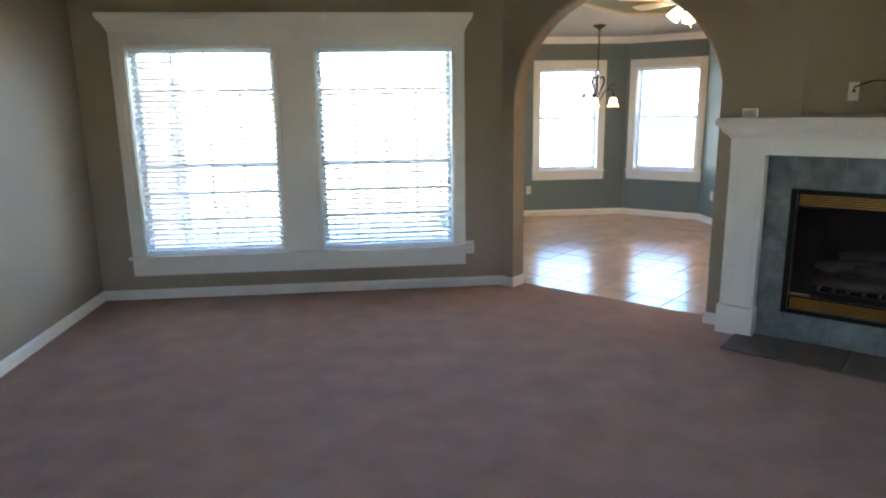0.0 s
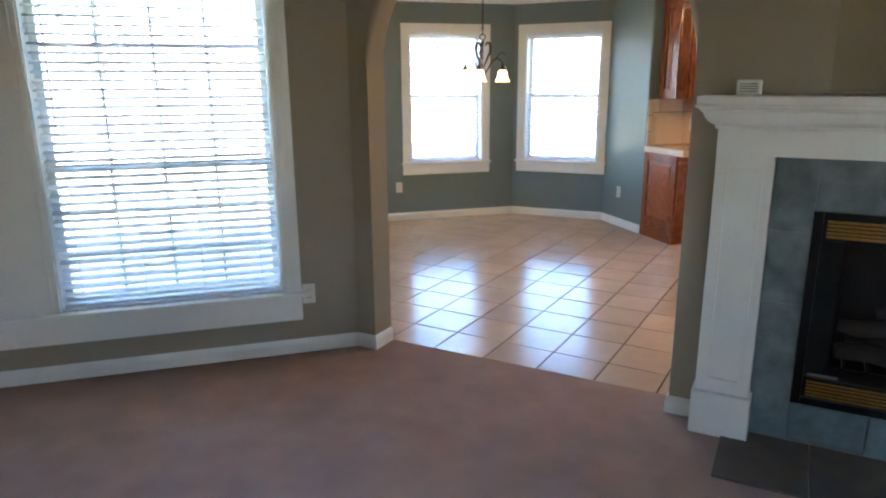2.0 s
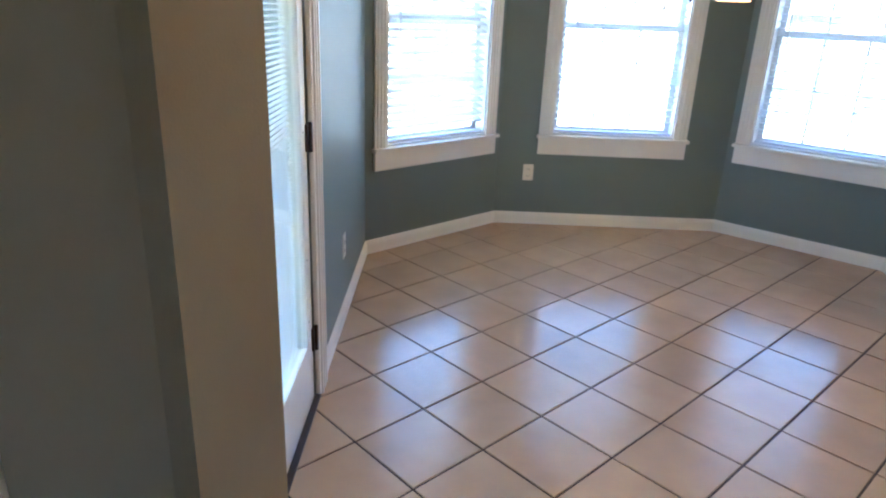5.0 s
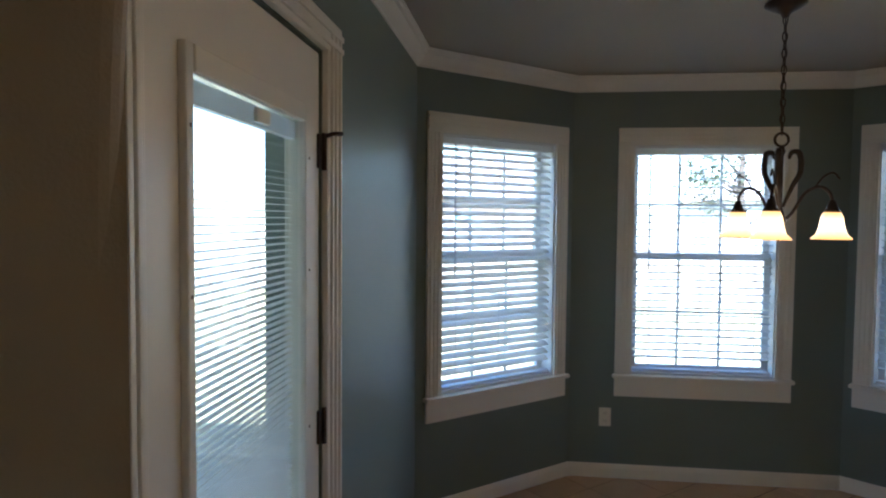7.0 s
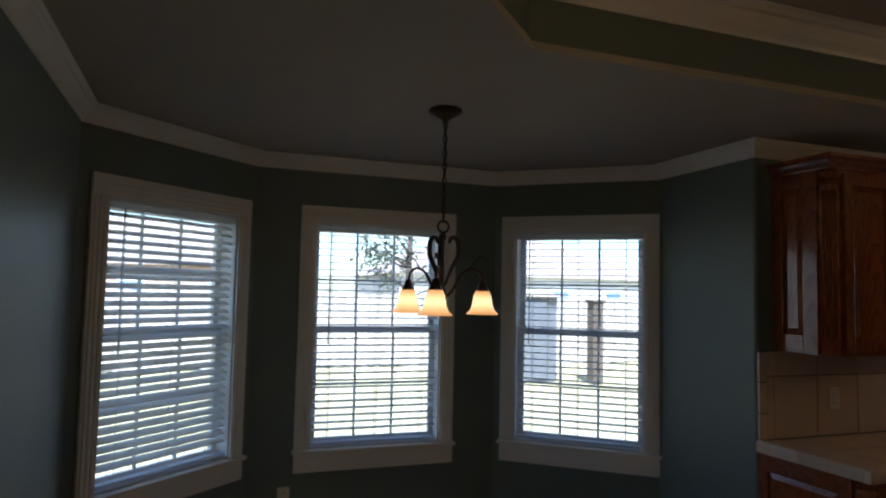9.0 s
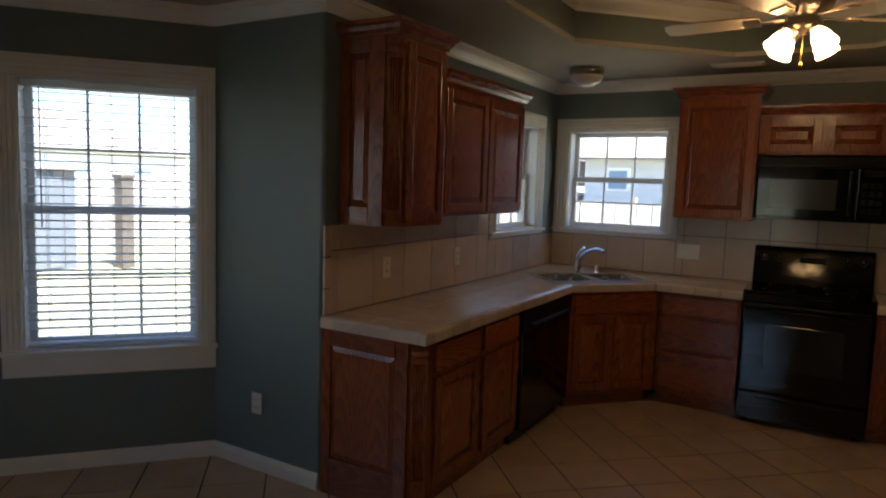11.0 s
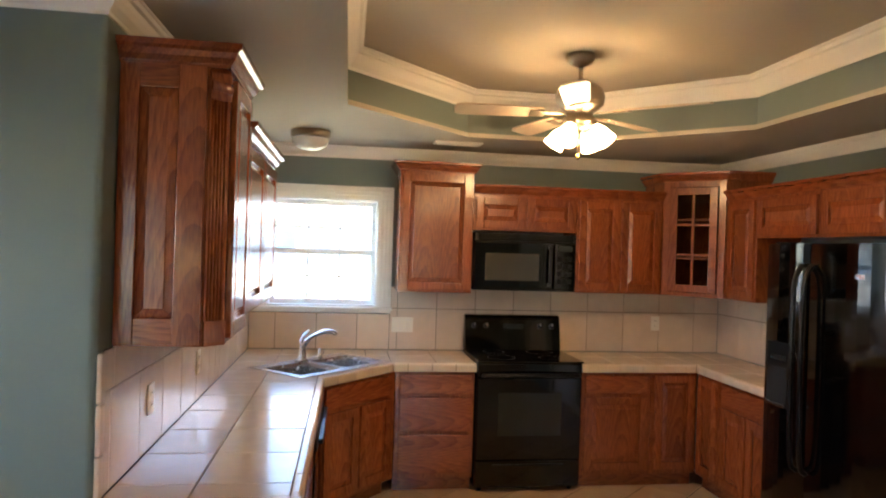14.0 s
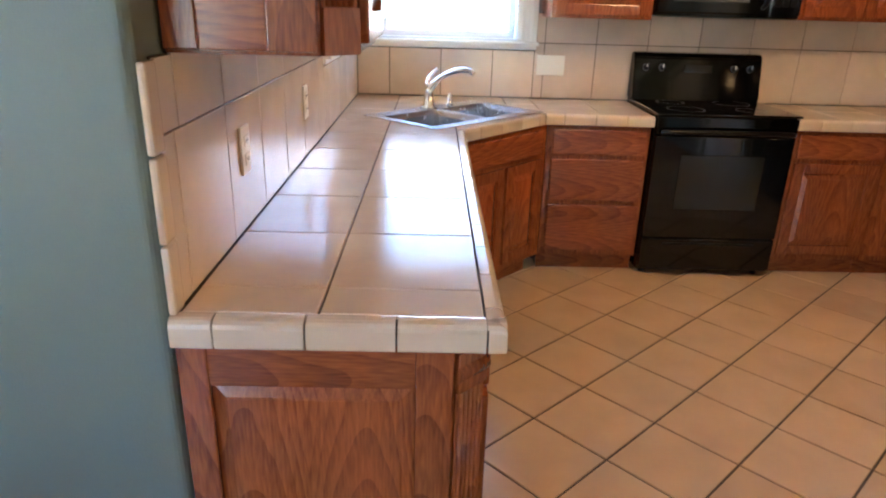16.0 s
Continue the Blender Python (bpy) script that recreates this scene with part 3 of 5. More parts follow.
for i, (x0, x1) in enumerate(((-4.095, -2.97), (-2.655, -1.535))):
    w = thing("window_%d" % (i + 4), x0, -3.53, 0, 0, "tall white double-hung living room window", "window", "living room windows", "structure")
    sashes(w, x1 - x0, 0.37, 2.03, 1.09, 4, 3)
    blind(x0, -3.53, 0, x1 - x0, 0.37, 2.03, 17 if i else 14, "wide white slat blind lowered in the living room window")
bm = B((-4.200, -3.55, 0.30, -4.090, -3.53, 2.04), (-1.540, -3.55, 0.30, -1.440, -3.53, 2.04), (-2.975, -3.55, 0.30, -2.650, -3.53, 2.04), (-4.200, -3.552, 2.03, -1.440, -3.53, 2.14), (-4.200, -3.555, 0.205, -1.440, -3.53, 0.345), bev=0.003)
for x in (-4.175, -4.140, -1.515, -1.480, -2.940, -2.685):
    box(bm, x - 0.008, -3.556, 0.35, x + 0.008, -3.548, 2.03, bev=0.003)
box(bm, -4.220, -3.585, 0.345, -1.420, -3.53, 0.37, bev=0.005)
for o, z0, z1 in ((0.03, 2.14, 2.165), (0.045, 2.165, 2.19), (0.062, 2.19, 2.215), (0.085, 2.215, 2.24), (0.095, 2.24, 2.27)):
    box(bm, -4.185 - o * 0.8, -3.53 - o, z0, -1.455 + o * 0.8, -3.53, z1, bev=0.003)
structure("trim_living_window", bm, WHITE, "white window casing with a stepped crown header")
# kitchen corner windows
x, y, rz = XE, SW0, -90
w = thing("window_6", x, y, 0, rz, "white double-hung window with fluted casing over the sink", "window", "kitchen windows", "structure")
casing(w, SW0 - SW1, 1.22, 2.04, 0.112, 0.1, 0.01, 0.045)
sashes(w, SW0 - SW1, 1.22, 2.04, 1.63, 3, 2)
w = thing("window_7", 4.0, YN, 0, 0, "white double-hung window beside the corner sink", "window", "kitchen windows", "structure")
casing(w, 0.76, 1.22, 2.04, 0.11, 0.1, 0.01, 0.045)
sashes(w, 0.76, 1.22, 2.04, 1.63, 3, 2)

# Unseen window, added so daylight from the south reaches the fireplace.
w = thing("window_8", -0.985, -11.5, 0, 180, "unseen white living room window added for daylight", "window", kind="structure")
sashes(w, 1.1, 0.9, 2.1, 1.5, 2, 1)

# ---- patio door ----
DW = DOOR1 - DOOR0
d = thing("door_1", -1.105, DOOR0, 0, 90, "closed white patio door with full glass and built-in mini blind", "door", kind="structure")
G0, G1, H0, H1 = 0.142, DW - 0.15, 0.29, 1.83
part("slab", B((0.012, 0.004, 0.012, G0, 0.048, 2.02), (G1, 0.004, 0.012, DW - 0.012, 0.048, 2.02), (G0, 0.004, 0.012, G1, 0.048, H0), (G0, 0.004, H1, G1, 0.048, 2.02)), WHITE, d)
f = 0.035
lite = part("lite_frame", B((G0 - 0.018, -0.012, H0 - f, G0 + 0.006, 0.004, H1 + f), (G1 - 0.012, -0.012, H0 - f, G1 + f, 0.004, H1 + f), (G0 + 0.012, -0.012, H1 - 0.012, G1 - 0.012, 0.004, H1 + f), (G0 + 0.012, -0.012, H0 - f, G1 - 0.012, 0.004, H0 + 0.012), bev=0.004), WHITE, d)
for z in (H0 + 0.1, 0.62, 1.05, 1.45, H1 - 0.1):
    for q in (G0 - 0.006, G1 + 0.012):
        part("screw", lathe([(0, -0.0005), (0.004, -0.0005), (0.004, 0.001), (0, 0.001)], 8, m=Matrix.Translation((q, -0.0125, z)) @ pose(0, 0, 0, 90, 0, 0)), NICKEL, lite)
for yy in (0.012, 0.036):
    p = part("pane", B((G0, yy, H0, G1, yy + 0.004, H1)), GLASS, d)
    p.visible_shadow = False
bm = bmesh.new()
z = H0 + 0.02
while z < H1 - 0.07:
    a = [bm.verts.new((xx, 0.026 + o, z + h)) for xx in (G0 + 0.02, G1 - 0.02) for o, h in ((-0.0065, -0.0016), (0.0065, 0.0016))]
    bm.faces.new((a[0], a[2], a[3], a[1]))
    z += 0.0155
ms = part("mini_blind", bm, SLAT, d, "white mini blind slats between the glass")
ms["kind"] = "stuff"
part("blind_headrail", B((G0 + 0.005, 0.018, H1 - 0.055, G1 - 0.005, 0.034, H1 - 0.012)), SLAT, d)
part("tilt_slider", B((G0 + 0.3, 0.002, H1 - 0.05, G0 + 0.37, 0.012, H1 - 0.02), bev=0.003), PLATE, d)
hd = part("lever_handle", tube(spline([(0.062, 0.004, 0.88), (0.062, -0.045, 0.88), (0.085, -0.056, 0.88), (0.13, -0.052, 0.895), (0.165, -0.05, 0.915)], 5), 0.009, 8), CHROME, d, "satin chrome lever handle")
part("rose", lathe([(0, 0), (0.034, 0), (0.034, 0.006), (0.02, 0.014), (0.014, 0.03), (0, 0.03)], 20, m=Matrix.Translation((0.062, 0.004, 0.88)) @ pose(0, 0, 0, 90, 0, 0)), CHROME, hd)
db = part("deadbolt", lathe([(0, 0), (0.034, 0), (0.034, 0.008), (0.026, 0.018), (0, 0.018)], 20, m=Matrix.Translation((0.062, 0.004, 1.0)) @ pose(0, 0, 0, 90, 0, 0)), CHROME, d, "chrome deadbolt")
part("thumb_turn", B((0.05, -0.034, 0.993, 0.074, -0.014, 1.007), bev=0.003), CHROME, db)
for z in (0.26, 1.01, 1.76):
    hg = part("hinge", B((DW - 0.03, -0.004, z - 0.045, DW + 0.022, 0.0045, z + 0.045)), BRONZE, d, "dark bronze hinge")
    part("knuckle", tube([(DW - 0.003, -0.009, z - 0.05), (DW - 0.003, -0.009, z + 0.05)], 0.007, 8), BRONZE, hg)
part("hinge_stop", tube([(DW - 0.003, -0.009, 1.8), (DW + 0.01, -0.03, 1.81), (DW + 0.03, -0.05, 1.812)], 0.006, 6), BRONZE, d, "bronze hinge-pin door stop")
part("threshold", B((-0.01, -0.02, 0, DW + 0.01, 0.12, 0.012), bev=0.004), BRONZE, d)
part("weatherstrip", B((0.0, 0.05, 0.012, 0.012, 0.07, 2.03), (DW - 0.012, 0.05, 0.012, DW, 0.07, 2.03), (0, 0.05, 2.02, DW, 0.07, 2.03)), WHITE, d)
bm = B((DOOR0 - 0.07, -0.018, 0, DOOR0 - 0.002, 0, 2.10), (DOOR1 + 0.002, -0.018, 0, DOOR1 + 0.135, 0, 2.10), (DOOR0 - 0.07, -0.02, 2.032, DOOR1 + 0.135, 0, 2.12), bev=0.004)
for q in (DOOR0 - 0.05, DOOR0 - 0.028, DOOR1 + 0.03, DOOR1 + 0.07, DOOR1 + 0.11):
    box(bm, q - 0.007, -0.026, 0.002, q + 0.007, -0.016, 2.09, bev=0.003)
for q in (2.055, 2.09):
    box(bm, DOOR0 - 0.066, -0.028, q - 0.008, DOOR1 + 0.13, -0.018, q + 0.008, bev=0.003)
ob = structure("trim_patio_door", bm, WHITE, "white fluted door casing")
ob.matrix_basis = pose(-1.105, 0, 0, 0, 0, 90)

# ---- pantry door ----
d = thing("door_2", XP - 0.22, YP, 0, 180, "closed white panel pantry door", "door", kind="structure")
part("slab", B((0.01, 0.01, 0.01, 0.75, 0.045, 2.04), bev=0.002), WHITE, d)
for z0, z1 in ((0.2, 0.95), (1.1, 1.9)):
    for x0, x1 in ((0.1, 0.34), (0.42, 0.66)):
        part("panel", B((x0, 0.004, z0, x1, 0.012, z1), bev=0.004), WHITE, d)
for z in (0.3, 1.1, 1.8):
    part("hinge", B((0.0, 0.0, z - 0.045, 0.02, 0.012, z + 0.045), bev=0.002), NICKEL, d)
bm = B((-0.07, -0.018, 0, 0.0, 0, 2.05), (0.76, -0.018, 0, 0.83, 0, 2.05), (-0.07, -0.018, 2.05, 0.83, 0, 2.12), bev=0.004)
ob = structure("trim_pantry_door", bm, WHITE, "white pantry door casing")
ob.matrix_basis = pose(XP - 0.22, YP, 0, 0, 0, 180)

# ---- fireplace ----
fp = thing("fireplace", C0.x, C0.y, 0, -45, "gas fireplace with white mantel and green slate surround", "fireplace")
ML, MR, P0, P1, P2, P3 = 1.80, 3.60, 1.876, 2.09, 3.25, 3.49
part("mantel_shelf", B((ML, -0.235, 1.412, MR, -0.001, 1.445), bev=0.006), WHITE, fp)
prof = [(0.0, 1.318), (0.008, 1.318), (0.012, 1.326), (0.012, 1.334), (0.022, 1.338), (0.036, 1.348), (0.048, 1.364), (0.056, 1.384), (0.066, 1.388), (0.066, 1.396), (0.078, 1.4), (0.086, 1.411), (0.0, 1.411)]
part("crown", sweep([(P0, -0.001), (P0, -0.135), (P3, -0.135), (P3, -0.001)], prof), WHITE, fp)
part("frieze", B((P0, -0.135, 1.215, P3, -0.001, 1.328), bev=0.003), WHITE, fp)
for a, b in ((P0, P1), (P2, P3)):
    c = part("pilaster", B((a, -0.12, 0.2, b, -0.001, 1.214), bev=0.003), WHITE, fp)
    part("pilaster_panel", B((a + 0.035, -0.128, 0.25, a + 0.05, -0.118, 1.17), (b - 0.05, -0.128, 0.25, b - 0.035, -0.118, 1.17), (a + 0.05, -0.128, 1.155, b - 0.05, -0.118, 1.17), (a + 0.05, -0.128, 0.25, b - 0.05, -0.118, 0.265), bev=0.003), WHITE, c)
    part("plinth", B((a - 0.012, -0.145, 0.002, b + 0.012, -0.001, 0.2), bev=0.006), WHITE, c)
F0, F1, FZ0, FZ1 = 2.245, 3.10, 0.195, 1.005
T = 0.3
gap = 0.0018
for x0, x1, z0, z1 in [(P1 + 0.003, F0, 0.014 + i * T, min(0.014 + (i + 1) * T - gap, 1.212)) for i in range(4)] + [(F1, P2 - 0.03, 0.014 + i * T, min(0.014 + (i + 1) * T - gap, 1.212)) for i in range(4)] + [(F0 + gap + i * 0.285, F0 + (i + 1) * 0.285 - gap / 2, FZ1 + gap, 1.212) for i in range(3)] + [(F0 + gap + i * 0.285, F0 + (i + 1) * 0.285 - gap / 2, 0.014, FZ0 - gap) for i in range(3)]:
    part("slate_tile", B((x0, -0.05, z0, x1, -0.001, z1), bev=0.0015), SLATESTONE, fp)
bm = bmesh.new()
X0, X1, Z0, Z1, DEEP, NARROW = 2.272, 3.073, 0.202, 0.998, 0.40, 0.12
front = [bm.verts.new((x, -0.03, z)) for x, z in ((X0, Z0), (X1, Z0), (X1, Z1), (X0, Z1))]
rear = [bm.verts.new((x, DEEP, z)) for x, z in ((X0 + NARROW, Z0), (X1 - NARROW, Z0), (X1 - NARROW, Z1), (X0 + NARROW, Z1))]
bm.faces.new(rear)
for i in range(4):
    bm.faces.new((front[i], front[(i + 1) % 4], rear[(i + 1) % 4], rear[i]))
ins = part("firebox", bm, SOOT_HOLLOW, fp, "sooty black firebox")
for bx in ((F0, -0.066, FZ0, F0 + 0.035, -0.002, FZ1), (F1 - 0.035, -0.066, FZ0, F1, -0.002, FZ1), (F0 + 0.035, -0.066, FZ1 - 0.03, F1 - 0.035, -0.002, FZ1), (F0 + 0.035, -0.066, FZ0, F1 - 0.035, -0.002, FZ0 + 0.03)):
    part("frame_bar", B(bx, bev=0.003), BLACK_M, ins)
for z0, z1 in ((FZ0 + 0.03, 0.312), (0.888, FZ1 - 0.03)):
    part("louver_backing", B((F0 + 0.035, -0.0445, z0, F1 - 0.035, -0.036, z1)), BLACK_M, ins)
for z0 in (0.232, 0.902):
    for i in range(5):
        part("louver", B((F0 + 0.05, -0.06, z0 + i * 0.015, F1 - 0.05, -0.046, z0 + i * 0.015 + 0.011), bev=0.003), BRASS, ins, "polished brass louver")
part("glass_door", B((F0 + 0.036, -0.052, 0.315, F1 - 0.036, -0.048, 0.885)), GLASS, ins)
gr = part("grate", B(*[(2.42 + i * 0.085, 0.04, 0.335, 2.432 + i * 0.085, 0.26, 0.35) for i in range(7)], (2.4, 0.04, 0.32, 2.95, 0.055, 0.336)), BLACK_M, ins, "black iron grate")
for i, (a, b, y, z, r, rise) in enumerate(((2.39, 2.97, 0.08, 0.40, 0.045, 0.01), (2.43, 2.92, 0.2, 0.405, 0.055, -0.01), (2.40, 2.74, 0.14, 0.485, 0.038, 0.05), (2.62, 2.95, 0.13, 0.50, 0.036, -0.03), (2.52, 2.80, 0.17, 0.565, 0.033, 0.03))):
    pts = [(a + (b - a) * k / 5, y + 0.02 * math.sin(k * 1.7 + i), z + rise * k / 5 + 0.006 * math.sin(k * 2.3 + i)) for k in range(6)]
    part("log", tube(pts, r, 10, ends=[0.75, 0.95, 1, 0.92, 1, 0.7]), LOG, ins, "grey ceramic gas log")
part("nameplate", B((F0 + 0.05, -0.0535, 0.322, F0 + 0.16, -0.0525, 0.334)), STEEL, ins)
part("gas_valve", lathe([(0, 0), (0.028, 0), (0.028, 0.006), (0.012, 0.008), (0.01, 0.02), (0, 0.02)], 18, m=Matrix.Translation((P2 - 0.075, -0.05, 0.62)) @ pose(0, 0, 0, 90, 0, 0)), CHROME, fp, "chrome gas valve plate")
h = thing("hearth", C0.x, C0.y, 0, -45, "flush dark stone hearth slab let into the carpet", "hearth")
for i in range(4):
    part("hearth_stone", B((2.0 + i * 0.34, -0.47, 0.0, 2.0 + (i + 1) * 0.34 - 0.004, -0.052, 0.014), bev=0.003), HEARTH, h)
t = thing("alarm_box", C0.x, C0.y, 1.446, -45, "small white alarm box standing on the mantel shelf", "alarm box")
part("body", B((1.925, -0.12, 0, 2.015, -0.08, 0.058), bev=0.008), PLATE, t)
# No openings are cut: raised dark strips paint the shade in the grille.
for i in range(4):
    part("grille_dark_strip", B((1.938, -0.1215, 0.014 + i * 0.009, 2.002, -0.1195, 0.017 + i * 0.009)), BRONZE, t, "dark strip painting the shade of a grille slot")


def plate(name, x, y, z, rz, label, cat, kind="outlet", w=0.072, hh=0.115):
    e = thing(name, x, y, z, rz, label, cat, name + "s")
    part("cover", B((-w / 2, -0.007, -hh / 2, w / 2, -0.0005, hh / 2), bev=0.003), PLATE, e)
    if kind == "outlet":
        for dz in (-0.022, 0.022):
            r = part("receptacle", B((-0.017, -0.0095, dz - 0.014, 0.017, -0.0065, dz + 0.014), bev=0.002), PLATE, e)
            # Raised black strips stand in for the dark inside the blade holes.
            part("slot", B((-0.008, -0.0102, dz - 0.005, -0.0055, -0.0092, dz + 0.006), (0.0055, -0.0102, dz - 0.005, 0.008, -0.0092, dz + 0.006)), RUBBER, r)
    elif kind == "switches":
        for dx in (-0.048, 0.0, 0.048):
            part("rocker", B((dx - 0.016, -0.0105, -0.032, dx + 0.016, -0.0065, 0.032), bev=0.002), PLATE, e)
    else:
        part("socket", lathe([(0, 0), (0.008, 0), (0.008, 0.006), (0, 0.006)], 10, m=Matrix.Translation((0, -0.006, 0)) @ pose(0, 0, 0, 90, 0, 0)), BRASS, e)
    return e


plate("wall_outlet", -1.40, -3.53, 0.35, 0, "ivory double outlet beside the living room window", "outlet")
plate("wall_outlet", -0.05, 0.02, 0.375, 0, "ivory double outlet under the bay window", "outlet")
plate("wall_outlet", 2.125, -1.0, 0.365, -90, "ivory double outlet on the slate green wall", "outlet")
plate("wall_outlet", -1.105, -1.60, 0.36, 90, "ivory double outlet on the wall beside the patio door", "outlet")
# niche plates and the cable between them
cs = []
for s in (-1, 1):
    u = NC + s * 0.2
    v = deep * (1 - 0.2 / deep) + 0.005
    p = on_arch(u, v)
    plate("cable_plate", p[0], p[1], 1.60, 0 if s < 0 else -90, "ivory cable outlet plate in the mantel niche", "outlet", "cable")
    q = on_arch(u, v - 0.02)
    cs.append((q[0], q[1]))
a, b = Vector(cs[0]), Vector(cs[1])
pts = spline([(a.x, a.y, 1.60), (*(a.lerp(b, 0.08) - INTO * 0.06), 1.63), (*(a.lerp(b, 0.35) - INTO * 0.08), 1.66), (*(a.lerp(b, 0.7) - INTO * 0.08), 1.63), (*(a.lerp(b, 0.92) - INTO * 0.06), 1.58), (b.x, b.y, 1.60)], 8)
tagged(part("coax_cable", tube(pts, 0.004, 6), RUBBER), "loose black cable hanging between two wall plates", "cable")


# ---- kitchen cabinets ----
def raised(x0, z0, x1, z1, y0, y1, slope):
    """A raised panel: flat rim at y0 sloping up to a field at y1."""
    bm = bmesh.new()
    a = [bm.verts.new((x, y0, z)) for x, z in ((x0, z0), (x1, z0), (x1, z1), (x0, z1))]
    s = slope
    b = [bm.verts.new((x, y1, z)) for x, z in ((x0 + s, z0 + s), (x1 - s, z0 + s), (x1 - s, z1 - s), (x0 + s, z1 - s))]
    c = [bm.verts.new((x, y1 + 0.003, z)) for x, z in ((x0 + s - 0.004, z0 + s - 0.004), (x1 - s + 0.004, z0 + s - 0.004), (x1 - s + 0.004, z1 - s + 0.004), (x0 + s - 0.004, z1 - s + 0.004))]
    for i in range(4):
        j = (i + 1) % 4
        bm.faces.new((a[i], a[j], c[j], c[i])), bm.faces.new((c[i], c[j], b[j], b[i]))
    bm.faces.new(b)
    bmesh.ops.recalc_face_normals(bm, faces=bm.faces[:])
    return bm


def cab_door(parent, x0, x1, z0, z1, y=-0.02, rail=0.055, name="door"):
    rail = min(rail, (x1 - x0) * 0.24, (z1 - z0) * 0.28)
    bm = B((x0, y, z0, x0 + rail, y + 0.0195, z1), (x1 - rail, y, z0, x1, y + 0.0195, z1), (x0 + rail, y, z1 - rail, x1 - rail, y + 0.0195, z1), (x0 + rail, y, z0, x1 - rail, y + 0.0195, z0 + rail), bev=0.004)
    d = part(name, bm, OAK, parent)
    part("raised_panel", raised(x0 + rail - 0.004, z0 + rail - 0.004, x1 - rail + 0.004, z1 - rail + 0.004, y + 0.016, y + 0.002, min(0.035, (x1 - x0) * 0.12, (z1 - z0) * 0.16)), OAK, d)
    return d


def drawer(parent, x0, x1, z0, z1):
    d = part("drawer_front", B((x0, -0.02, z0, x1, -0.0005, z1), bev=0.006), OAK_H, parent)
    return d


def fluted(parent, ch, z0, z1):
    """A fluted post across a clipped corner, with a rounded block above and a plain foot below."""
    w = ch * 2 ** 0.5
    turn = pose(0, ch, 0, 0, 0, -45)
    post = part("fluted_post", B((0.002, -0.004, z0, w - 0.002, 0.0, z1)), OAK, parent)
    post.matrix_basis = turn
    n = 5
    for i in range(n):
        c = 0.010 + (w - 0.020) * (i + 0.5) / n
        part("flute", tube([(c, -0.004, z0 + 0.082), (c, -0.004, z1 - 0.097)], (w - 0.020) / n * 0.44, 8), OAK, post)
    part("foot_block", B((0.001, -0.012, z0, w - 0.001, -0.003, z0 + 0.08), bev=0.002), OAK, post)
    part("top_block", tube([(0.002, -0.001, z1 - 0.052), (w - 0.002, -0.001, z1 - 0.052)], 0.02, 14, B((0.001, -0.012, z1 - 0.095, w - 0.001, -0.003, z1 - 0.008), bev=0.003)), OAK, post)
    return post


def clipped_body(w, d, z0, z1, ch):
    return prism(bmesh.new(), [(ch, 0), (w - 0.001, 0), (w - 0.001, d), (0.001, d), (0.001, ch)], z0, z1)


def end_frame(parent, y0, y1, z0, z1, front, back, top, bottom):
    """A framed raised panel on the exposed end of a cabinet."""
    ep = part("end_panel", B((-0.003, y0, z0, -0.0005, y1, z1)), OAK, parent)
    for nm, a0, b0, a1, b1 in (("stile", y0, z0, y0 + front, z1), ("stile", y1 - back, z0, y1, z1)):
        part(nm, B((-0.018, a0, b0, -0.0035, a1, b1), bev=0.003), OAK, ep)
    for b0, b1 in ((z1 - top, z1), (z0, z0 + bottom)):
        r = part("rail", B((y0 + front, -0.018, b0, y1 - back, -0.0035, b1), bev=0.003), OAK_H, ep)
        r.matrix_basis = pose(0, y0 + y1 + front - back, 0, 0, 0, -90)
    rp = part("raised_panel", raised(-(y1 - back + 0.004), z0 + bottom - 0.004, -(y0 + front - 0.004), z1 - top + 0.004, -0.0035, -0.0165, 0.034), OAK, ep)
    rp.matrix_basis = pose(0, 0, 0, 0, 0, -90)
    return ep


def cap(parent, w, d, z, left=True, right=True, h=0.06):
    """Crown moulding round the top of a wall cabinet (front and open ends)."""
    path = ([(0, d)] if left else []) + [(0, 0), (w, 0)] + ([(w, d)] if right else [])
    prof = [(0.001, z - 0.012), (0.012, z - 0.012), (0.014, z), (0.028, z + 0.016), (0.036, z + 0.034), (0.05, z + 0.042), (0.052, z + h), (0.001, z + h)]
    return part("crown", sweep(path, prof), OAK_H, parent)


def wall_cab(x, y, rz, w, z0, z1, d, doors, label, left=False, right=False, caph=0.06, post=0.0, group="wall cabinets"):
    c = thing("wall_cabinet", x, y, 0, rz, label, "cabinet", group)
    part("body", clipped_body(w, d, z0, z1, post) if post else B((0.001, 0, z0, w - 0.001, d, z1), bev=0.002), OAK, c)
    n = doors
    x0 = post
    for i in range(n):
        a, b = x0 + 0.018 + (w - x0 - 0.018) * i / n, x0 + (w - x0 - 0.018) * (i + 1) / n
        cab_door(c, a, b, z0 + 0.018, z1 - 0.03)
    if post:
        fluted(c, post, z0 + 0.001, z1 - 0.014)
    cap(c, w, d, z1, left, right, caph)
    return c


D = 0.33
# north run
c = wall_cab(2.25, YN - D, 0, 0.44, 1.345, 2.255, D - 0.001, 1, "tall red oak wall cabinet with panelled end and fluted corner post", True, True, post=0.058)
end_frame(c, 0.06, D - 0.006, 1.352, 2.245, 0.085, 0.06, 0.075, 0.085)
wall_cab(2.69, YN - D + 0.012, 0, 1.03, 1.385, 2.10, D - 0.014, 2, "red oak wall cabinet with two raised-panel doors", False, True)
